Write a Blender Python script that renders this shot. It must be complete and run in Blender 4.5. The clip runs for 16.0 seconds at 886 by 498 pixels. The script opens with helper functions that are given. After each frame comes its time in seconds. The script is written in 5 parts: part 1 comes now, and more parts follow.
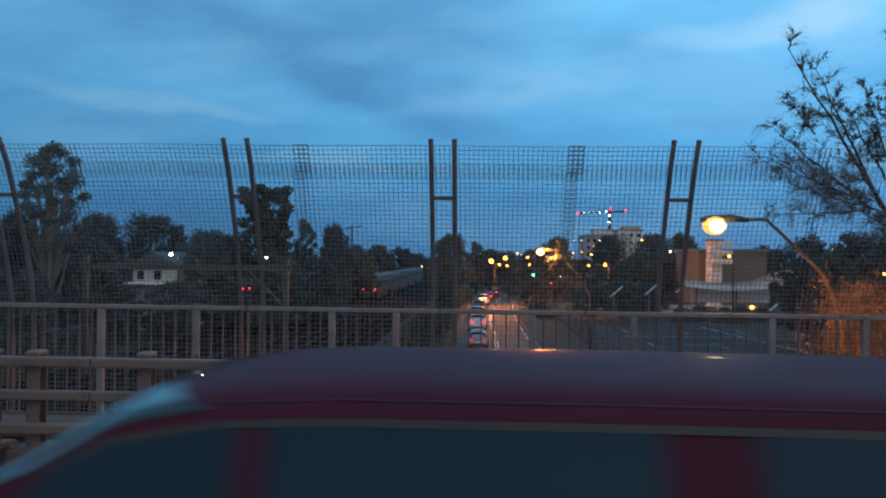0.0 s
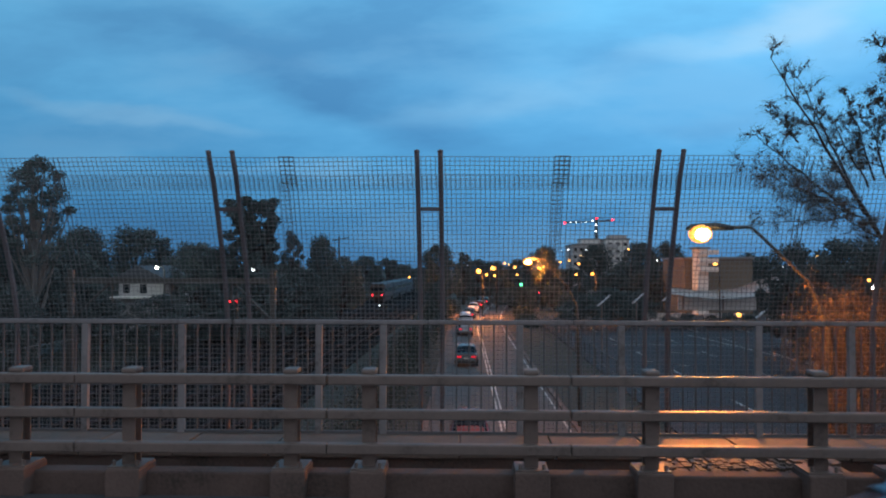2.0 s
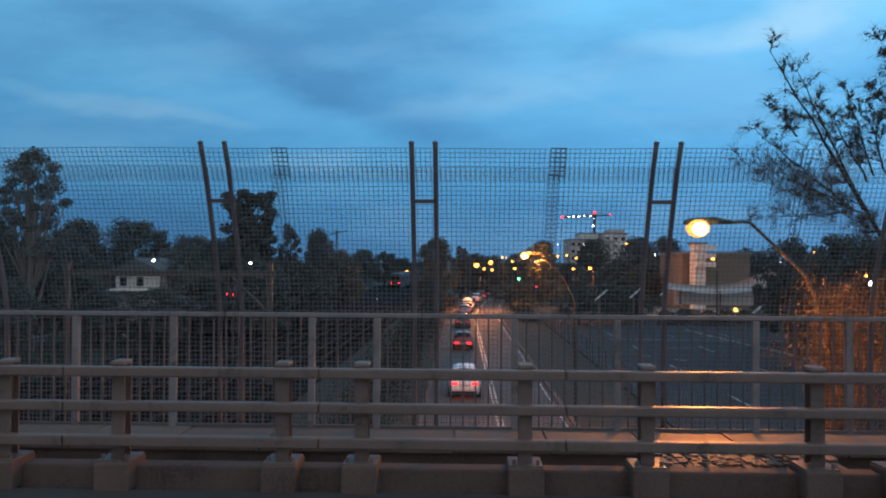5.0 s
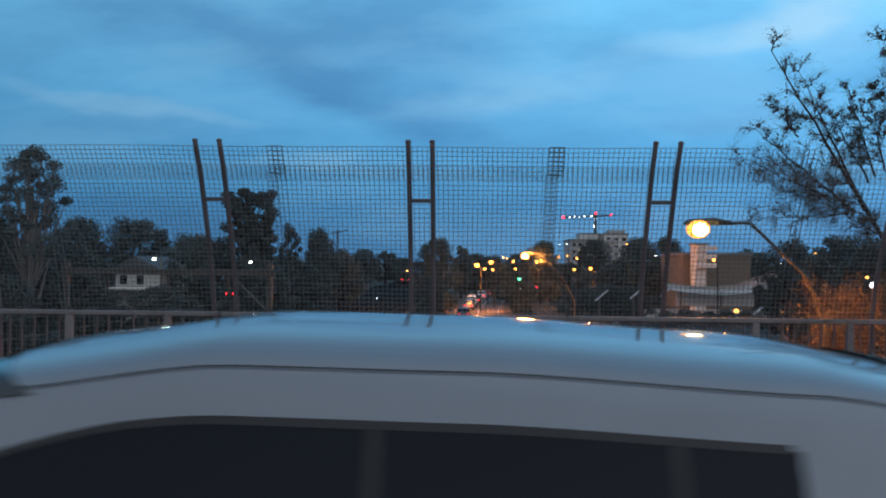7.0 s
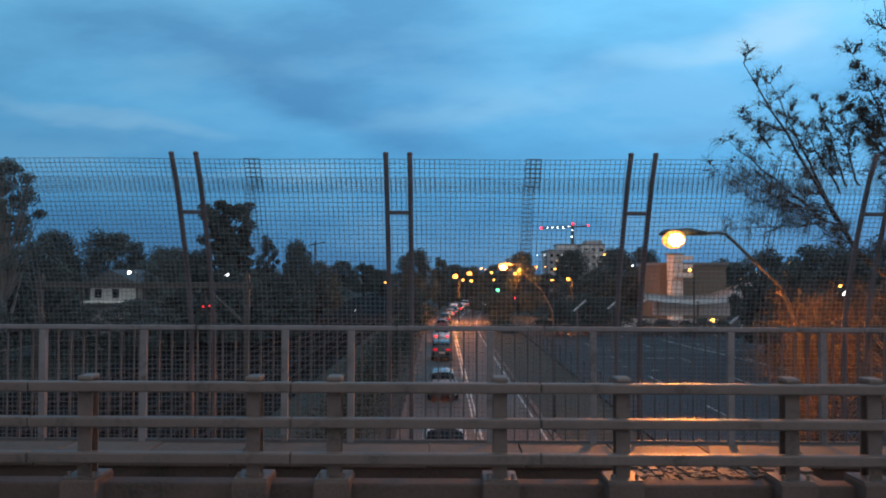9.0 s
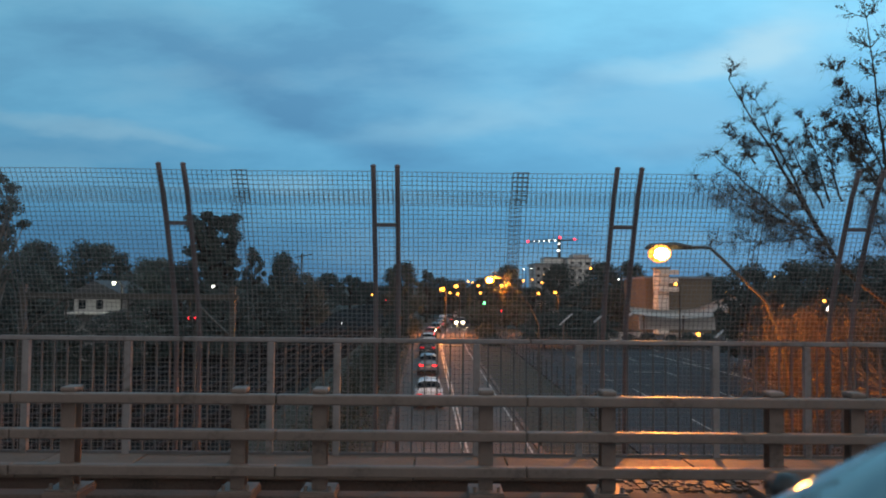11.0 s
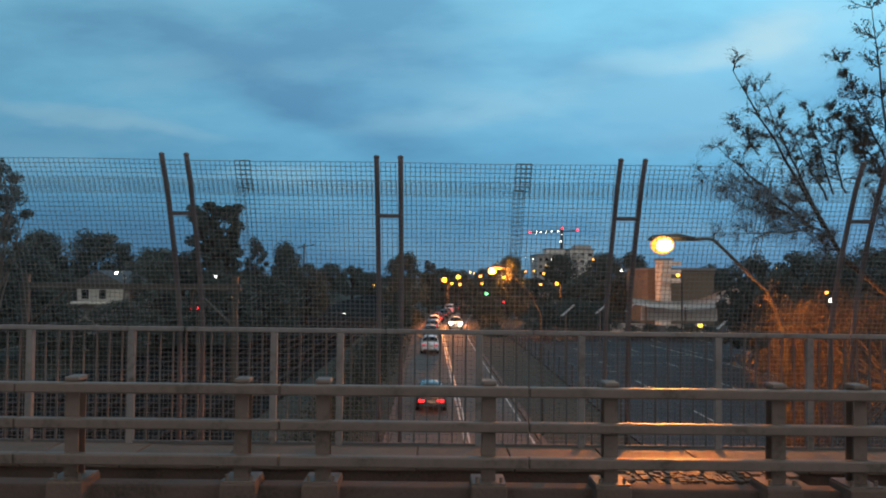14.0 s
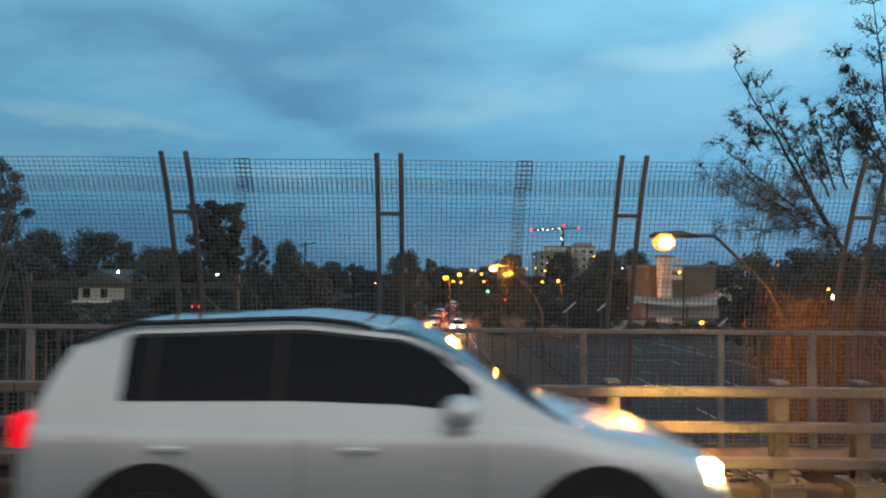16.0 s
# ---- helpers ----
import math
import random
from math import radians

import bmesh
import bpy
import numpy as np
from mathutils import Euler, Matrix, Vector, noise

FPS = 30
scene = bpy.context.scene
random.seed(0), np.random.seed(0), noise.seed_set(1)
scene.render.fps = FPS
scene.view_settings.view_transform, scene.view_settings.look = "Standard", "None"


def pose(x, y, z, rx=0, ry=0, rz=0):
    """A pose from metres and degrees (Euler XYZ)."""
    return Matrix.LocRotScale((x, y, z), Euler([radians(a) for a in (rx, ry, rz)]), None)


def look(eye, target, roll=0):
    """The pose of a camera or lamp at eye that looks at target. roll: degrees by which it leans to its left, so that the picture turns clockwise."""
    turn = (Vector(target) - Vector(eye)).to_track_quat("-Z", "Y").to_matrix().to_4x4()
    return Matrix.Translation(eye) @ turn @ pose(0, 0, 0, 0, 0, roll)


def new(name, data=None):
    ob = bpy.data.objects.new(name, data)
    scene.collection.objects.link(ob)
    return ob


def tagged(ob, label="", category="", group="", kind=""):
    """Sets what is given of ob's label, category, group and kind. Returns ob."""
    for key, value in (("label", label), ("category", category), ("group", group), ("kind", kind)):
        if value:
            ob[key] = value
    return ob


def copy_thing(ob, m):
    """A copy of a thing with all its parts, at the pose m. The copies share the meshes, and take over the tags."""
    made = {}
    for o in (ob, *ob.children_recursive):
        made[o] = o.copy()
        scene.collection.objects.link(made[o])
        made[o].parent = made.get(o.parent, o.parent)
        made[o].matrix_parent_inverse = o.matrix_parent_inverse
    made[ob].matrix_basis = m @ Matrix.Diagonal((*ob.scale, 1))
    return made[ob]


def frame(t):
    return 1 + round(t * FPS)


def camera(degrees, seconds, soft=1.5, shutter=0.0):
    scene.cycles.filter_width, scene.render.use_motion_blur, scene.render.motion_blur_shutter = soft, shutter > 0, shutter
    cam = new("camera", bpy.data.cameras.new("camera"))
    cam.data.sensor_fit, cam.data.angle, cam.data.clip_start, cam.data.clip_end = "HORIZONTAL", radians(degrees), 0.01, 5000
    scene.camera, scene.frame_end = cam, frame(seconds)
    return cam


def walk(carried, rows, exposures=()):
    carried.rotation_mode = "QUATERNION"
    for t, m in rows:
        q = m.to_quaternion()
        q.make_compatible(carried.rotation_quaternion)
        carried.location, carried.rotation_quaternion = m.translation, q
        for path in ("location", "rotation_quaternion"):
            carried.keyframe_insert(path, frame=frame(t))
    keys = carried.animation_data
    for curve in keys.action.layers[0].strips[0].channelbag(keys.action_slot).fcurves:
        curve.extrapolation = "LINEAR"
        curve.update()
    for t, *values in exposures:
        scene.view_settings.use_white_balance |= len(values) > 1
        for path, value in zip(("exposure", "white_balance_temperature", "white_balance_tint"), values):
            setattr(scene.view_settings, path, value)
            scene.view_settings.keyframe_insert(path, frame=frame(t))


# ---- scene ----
cam = camera(56.0, 16.0, soft=2.05, shutter=0.5)
PATH = [
    (0.0, pose(-0.010, -0.012, 1.920, 90.530, -0.669, 2.732)),
    (0.5, pose(-0.008, -0.012, 1.917, 90.664, -0.544, 2.483)),
    (1.0, pose(-0.005, -0.008, 1.917, 90.868, -0.341, 2.231)),
    (1.5, pose(-0.002, -0.006, 1.920, 91.017, -0.189, 2.058)),
    (2.0, pose(-0.005, -0.003, 1.922, 91.268, -0.094, 1.876)),
    (2.5, pose(-0.005, -0.004, 1.920, 91.322, -0.204, 1.611)),
    (3.0, pose(-0.001, -0.005, 1.920, 91.096, -0.135, 1.465)),
    (3.5, pose(0.000, 0.000, 1.920, 91.010, 0.009, 1.364)),
    (4.0, pose(0.003, 0.014, 1.918, 90.962, 0.020, 1.436)),
    (6.5, pose(0.061, 0.191, 1.908, 90.767, -0.853, 2.077)),
    (7.0, pose(0.064, 0.184, 1.916, 90.837, -0.590, 1.775)),
    (7.5, pose(0.057, 0.186, 1.913, 90.744, -0.669, 1.408)),
    (8.0, pose(0.059, 0.169, 1.913, 90.687, -0.761, 0.980)),
    (8.5, pose(0.064, 0.157, 1.914, 91.140, -0.392, 0.579)),
    (9.0, pose(0.068, 0.159, 1.919, 91.626, -0.233, 0.286)),
    (9.5, pose(0.066, 0.146, 1.916, 91.973, -0.234, -0.251)),
    (12.0, pose(0.068, 0.147, 1.916, 92.585, -0.569, -0.651)),
    (12.5, pose(0.065, 0.138, 1.917, 92.534, -0.581, -0.487)),
    (13.0, pose(0.061, 0.143, 1.915, 92.317, -0.620, -0.263)),
    (13.5, pose(0.060, 0.138, 1.917, 92.142, -0.553, -0.260)),
    (14.0, pose(0.059, 0.143, 1.919, 91.870, -0.690, -0.476)),
    (14.5, pose(0.066, 0.150, 1.922, 91.761, -0.828, -0.661)),
    (15.0, pose(0.065, 0.142, 1.914, 91.916, -0.740, -0.600)),
    (15.5, pose(0.065, 0.157, 1.915, 91.913, -0.658, -0.497)),
    (16.0, pose(0.063, 0.177, 1.920, 91.717, -0.513, -0.391)),
]
# the picture grows a little brighter and less violet later on
walk(cam, PATH, exposures=[(0.0, 0.02, 6800, 10), (4.0, 0.02, 6850, 10), (8.0, 0.02, 6950, 10), (9.5, 0.08, 7150, 10), (12.0, 0.08, 8600, 9), (16.0, 0.08, 8600, 9)])

# ---------------------------------------------------------------- sky and light


def build_world():
    """Dusk: a clear twilight sky behind streaked, broken cloud."""
    world = bpy.data.worlds.new("dusk_sky")
    scene.world = world
    world.use_nodes = True
    nt = world.node_tree
    nt.nodes.clear()
    N, L = nt.nodes.new, nt.links.new
    out, bg = N("ShaderNodeOutputWorld"), N("ShaderNodeBackground")
    tc, sep = N("ShaderNodeTexCoord"), N("ShaderNodeSeparateXYZ")
    L(tc.outputs["Generated"], sep.inputs[0])
    sky = N("ShaderNodeTexSky")
    sky.sky_type, sky.sun_disc = "NISHITA", False
    sky.sun_elevation, sky.sun_rotation = radians(1.0), radians(60)
    # height gradient of the clear part
    grad = N("ShaderNodeValToRGB")
    e = grad.color_ramp.elements
    e[0].position, e[0].color = 0.0, (0.058, 0.215, 0.46, 1)
    e[1].position, e[1].color = 0.75, (0.15, 0.46, 0.80, 1)
    for pos, col in ((0.06, (0.056, 0.275, 0.58, 1)), (0.14, (0.088, 0.39, 0.76, 1)), (0.24, (0.135, 0.50, 0.90, 1)), (0.32, (0.16, 0.58, 0.99, 1))):
        m = e.new(pos)
        m.color = col
    L(sep.outputs["Z"], grad.inputs[0])
    # tangent-plane directions of the forward sky, ruffled for ragged cloud edges
    fy = N("ShaderNodeMath"); fy.operation = "MAXIMUM"; fy.inputs[1].default_value = 0.12
    L(sep.outputs["Y"], fy.inputs[0])
    az, el = N("ShaderNodeMath"), N("ShaderNodeMath")
    az.operation = el.operation = "DIVIDE"
    L(sep.outputs["X"], az.inputs[0]); L(fy.outputs[0], az.inputs[1])
    L(sep.outputs["Z"], el.inputs[0]); L(fy.outputs[0], el.inputs[1])
    flat = N("ShaderNodeCombineXYZ")
    L(az.outputs[0], flat.inputs[0]); L(el.outputs[0], flat.inputs[1])
    ruffle = N("ShaderNodeTexNoise")
    ruffle.inputs["Scale"].default_value, ruffle.inputs["Detail"].default_value = 9.0, 5
    stretch = N("ShaderNodeMapping")
    stretch.inputs["Rotation"].default_value = (0, 0, radians(-12))
    stretch.inputs["Scale"].default_value = (0.55, 1.7, 1)
    L(flat.outputs[0], stretch.inputs[0]); L(stretch.outputs[0], ruffle.inputs["Vector"])
    mid = N("ShaderNodeVectorMath"); mid.operation = "SUBTRACT"; mid.inputs[1].default_value = (0.5, 0.5, 0.5)
    L(ruffle.outputs["Color"], mid.inputs[0])
    amount = N("ShaderNodeVectorMath"); amount.operation = "MULTIPLY"; amount.inputs[1].default_value = (0.16, 0.07, 0)
    L(mid.outputs[0], amount.inputs[0])
    warped = N("ShaderNodeVectorMath"); warped.operation = "ADD"
    L(flat.outputs[0], warped.inputs[0]); L(amount.outputs[0], warped.inputs[1])

    def cloud_bank(banks, start):
        """Sum of soft elliptical cloud banks: azimuth, elevation, half sizes, tilt, weight."""
        total = start
        for a, e, ra, re, tilt, weight in banks:
            m = N("ShaderNodeMapping"); m.vector_type = "TEXTURE"
            m.inputs["Location"].default_value = (a, e, 0)
            m.inputs["Rotation"].default_value = (0, 0, radians(tilt))
            m.inputs["Scale"].default_value = (ra, re, 1)
            L(warped.outputs[0], m.inputs[0])
            size = N("ShaderNodeVectorMath"); size.operation = "LENGTH"
            L(m.outputs[0], size.inputs[0])
            fall = N("ShaderNodeMapRange"); fall.interpolation_type = "SMOOTHSTEP"
            fall.inputs["From Min"].default_value, fall.inputs["From Max"].default_value = 0.0, 1.5
            fall.inputs["To Min"].default_value, fall.inputs["To Max"].default_value = weight, 0.0
            L(size.outputs["Value"], fall.inputs["Value"])
            plus = N("ShaderNodeMath"); plus.operation = "ADD"
            L(fall.outputs[0], plus.inputs[0]); L(total, plus.inputs[1])
            total = plus.outputs[0]
        return total

    # thin streaks everywhere, weaker towards the skyline
    fine = N("ShaderNodeTexNoise")
    fine.inputs["Scale"].default_value, fine.inputs["Detail"].default_value, fine.inputs["Roughness"].default_value = 5.0, 6, 0.55
    L(stretch.outputs[0], fine.inputs["Vector"])
    streak = N("ShaderNodeMapRange"); streak.interpolation_type = "SMOOTHSTEP"
    streak.inputs["From Min"].default_value, streak.inputs["From Max"].default_value = 0.42, 0.68
    streak.inputs["To Max"].default_value = 0.48
    L(fine.outputs["Fac"], streak.inputs["Value"])
    paler = N("ShaderNodeMapRange"); paler.interpolation_type = "SMOOTHSTEP"
    paler.inputs["From Min"].default_value, paler.inputs["From Max"].default_value = 0.34, 0.52
    paler.inputs["To Min"].default_value, paler.inputs["To Max"].default_value = 0.16, 0.0
    L(fine.outputs["Fac"], paler.inputs["Value"])
    dark = cloud_bank(((-0.06, 0.295, 0.17, 0.11, 0, 0.85), (-0.35, 0.30, 0.26, 0.075, -12, 0.70), (-0.22, 0.235, 0.16, 0.03, -28, 0.42),
                       (0.18, 0.253, 0.08, 0.03, -8, 0.40), (-0.42, 0.168, 0.20, 0.03, -4, 0.42), (-0.03, 0.15, 0.09, 0.022, 0, 0.42),
                       (0.29, 0.172, 0.08, 0.014, 4, 0.35), (0.34, 0.22, 0.26, 0.05, 8, 0.30), (0.10, 0.06, 0.5, 0.02, 1, 0.22)), streak.outputs[0])
    light = cloud_bank(((0.34, 0.288, 0.15, 0.020, 13, 0.75), (-0.42, 0.192, 0.16, 0.010, -8, 0.35), (0.05, 0.205, 0.16, 0.02, 10, 0.30),
                        (-0.18, 0.115, 0.20, 0.008, -3, 0.20), (0.44, 0.30, 0.10, 0.05, 20, 0.35)), paler.outputs[0])
    cloud = N("ShaderNodeMix"); cloud.data_type = "RGBA"; cloud.blend_type = "MULTIPLY"
    cloud.inputs["B"].default_value = (0.60, 0.61, 0.69, 1)
    L(dark, cloud.inputs["Factor"]); L(grad.outputs[0], cloud.inputs["A"])
    wisp = N("ShaderNodeMix"); wisp.data_type = "RGBA"; wisp.blend_type = "MIX"
    wisp.inputs["B"].default_value = (0.30, 0.58, 0.86, 1)
    L(light, wisp.inputs["Factor"]); L(cloud.outputs["Result"], wisp.inputs["A"])
    tint = N("ShaderNodeMix"); tint.data_type = "RGBA"; tint.blend_type = "ADD"
    tint.inputs["Factor"].default_value = 0.006
    L(wisp.outputs["Result"], tint.inputs["A"]); L(sky.outputs[0], tint.inputs["B"])
    # sky dimmed overhead; unseen grey-to-blue brightness added behind to light near sides
    up = N("ShaderNodeMapRange"); up.interpolation_type = "SMOOTHSTEP"
    up.inputs["From Min"].default_value, up.inputs["From Max"].default_value = 0.36, 0.75
    up.inputs["To Min"].default_value, up.inputs["To Max"].default_value = 1.0, 0.55
    L(sep.outputs["Z"], up.inputs["Value"])
    back = N("ShaderNodeMapRange"); back.interpolation_type = "SMOOTHSTEP"
    back.inputs["From Min"].default_value, back.inputs["From Max"].default_value = -0.2, 0.6
    back.inputs["To Min"].default_value, back.inputs["To Max"].default_value = 1.0, 0.0
    L(sep.outputs["Y"], back.inputs["Value"])
    side = N("ShaderNodeMapRange")
    side.inputs["From Min"].default_value, side.inputs["From Max"].default_value = -0.5, 0.5
    side.inputs["To Min"].default_value, side.inputs["To Max"].default_value = 0.80, 1.25
    L(sep.outputs["X"], side.inputs["Value"])
    m2 = N("ShaderNodeMath")
    m2.operation = "MULTIPLY"
    L(up.outputs[0], m2.inputs[0]); L(side.outputs[0], m2.inputs[1])
    L(m2.outputs[0], bg.inputs["Strength"])
    arch = N("ShaderNodeMix"); arch.data_type = "RGBA"
    rise = N("ShaderNodeValToRGB")
    rise.color_ramp.elements[0].position, rise.color_ramp.elements[0].color = 0.0, (0.235, 0.20, 0.205, 1)
    rise.color_ramp.elements[1].position, rise.color_ramp.elements[1].color = 0.7, (0.64, 0.80, 1.0, 1)
    L(sep.outputs["Z"], rise.inputs[0]); L(rise.outputs[0], arch.inputs["B"])
    L(back.outputs[0], arch.inputs["Factor"]); L(tint.outputs["Result"], arch.inputs["A"])
    L(arch.outputs["Result"], bg.inputs["Color"])
    L(bg.outputs[0], out.inputs["Surface"])


build_world()
sun_data = bpy.data.lights.new("sun", "SUN")
sun_data.energy, sun_data.angle, sun_data.color = 0.05, radians(40), (0.75, 0.85, 1.0)
sun = new("sun", sun_data)
sun.matrix_world = look((0, 0, 60), (-20, 25, 0))

# the sodium street lamp beside the bridge
SODIUM = (1.0, 0.30, 0.05)
LAMP = Vector((4.26, 15.3, 2.59))
lamp_data = bpy.data.lights.new("sodium_lamp", "SPOT")
lamp_data.energy, lamp_data.color, lamp_data.shadow_soft_size = 2100, SODIUM, 0.12
lamp_data.spot_size, lamp_data.spot_blend = radians(172), 0.12
sodium = new("sodium_lamp", lamp_data)
sodium.location = LAMP + Vector((0, 0, -0.22))

# sodium lamps along the road
for place, power in (((2.82, 38.6, 2.15), 1400), ((16.43, 190.0, 2.4), 13000), ((2.0, 128.0, 1.0), 9000), ((39.7, 128.0, 2.51), 260), ((20.09, 138.0, 0.9), 5000)):
    d = bpy.data.lights.new("road_lamp", "POINT")
    d.energy, d.color, d.shadow_soft_size = power, SODIUM, 0.4
    new("road_lamp", d).location = place

# ---------------------------------------------------------------- materials


def material(name, color, rough=0.6, metal=0.0, scale=6.0, vary=0.35, bump=0.0, fine=60.0, spec=0.5, coat=0.0, stain=None, random_piece=0.0):
    """Base colour varied by a coarse and a fine noise, with bump."""
    m = bpy.data.materials.new(name)
    m.use_nodes = True
    nt = m.node_tree
    N, L = nt.nodes.new, nt.links.new
    b = nt.nodes["Principled BSDF"]
    b.inputs["Roughness"].default_value, b.inputs["Metallic"].default_value = rough, metal
    b.inputs["Specular IOR Level"].default_value = spec
    b.inputs["Coat Weight"].default_value, b.inputs["Coat Roughness"].default_value = coat, 0.04
    tc = N("ShaderNodeTexCoord")
    n1, n2 = N("ShaderNodeTexNoise"), N("ShaderNodeTexNoise")
    n1.inputs["Scale"].default_value, n1.inputs["Detail"].default_value = scale * 0.2, 4
    n2.inputs["Scale"].default_value, n2.inputs["Detail"].default_value = fine * 0.2, 3
    L(tc.outputs["Object"], n1.inputs["Vector"]); L(tc.outputs["Object"], n2.inputs["Vector"])
    mixf = N("ShaderNodeMath"); mixf.operation = "MULTIPLY_ADD"
    mixf.inputs[1].default_value = 0.35
    sc = N("ShaderNodeMath"); sc.operation = "MULTIPLY"; sc.inputs[1].default_value = 0.65
    L(n1.outputs["Fac"], sc.inputs[0]); L(n2.outputs["Fac"], mixf.inputs[0]); L(sc.outputs[0], mixf.inputs[2])
    src = mixf.outputs[0]
    if random_piece:
        oi = N("ShaderNodeObjectInfo")
        ra = N("ShaderNodeMath"); ra.operation = "MULTIPLY_ADD"; ra.inputs[1].default_value = random_piece
        L(oi.outputs["Random"], ra.inputs[0]); L(src, ra.inputs[2])
        sb = N("ShaderNodeMath"); sb.operation = "SUBTRACT"; sb.inputs[1].default_value = random_piece / 2
        L(ra.outputs[0], sb.inputs[0])
        src = sb.outputs[0]
    ramp = N("ShaderNodeValToRGB")
    lo = tuple(c * (1 - vary) for c in color)
    hi = tuple(min(1, c * (1 + vary)) for c in color)
    ramp.color_ramp.elements[0].position, ramp.color_ramp.elements[0].color = 0.3, (*(stain or lo), 1)
    ramp.color_ramp.elements[1].position, ramp.color_ramp.elements[1].color = 0.7, (*hi, 1)
    mid = ramp.color_ramp.elements.new(0.45)
    mid.color = (*color, 1)
    L(src, ramp.inputs[0]); L(ramp.outputs[0], b.inputs["Base Color"])
    if bump:
        bp = N("ShaderNodeBump")
        bp.inputs["Strength"].default_value, bp.inputs["Distance"].default_value = bump, 0.01
        L(n2.outputs["Fac"], bp.inputs["Height"]); L(bp.outputs[0], b.inputs["Normal"])
    return m


def glow(name, color, strength):
    m = bpy.data.materials.new(name)
    m.use_nodes = True
    b = m.node_tree.nodes["Principled BSDF"]
    b.inputs["Base Color"].default_value = (*color, 1)
    b.inputs["Emission Color"].default_value, b.inputs["Emission Strength"].default_value = (*color, 1), strength
    return m


def leaf_material(name, color):
    m = material(name, color, rough=0.7, scale=2, vary=0.45, fine=30, spec=0.2)
    return m


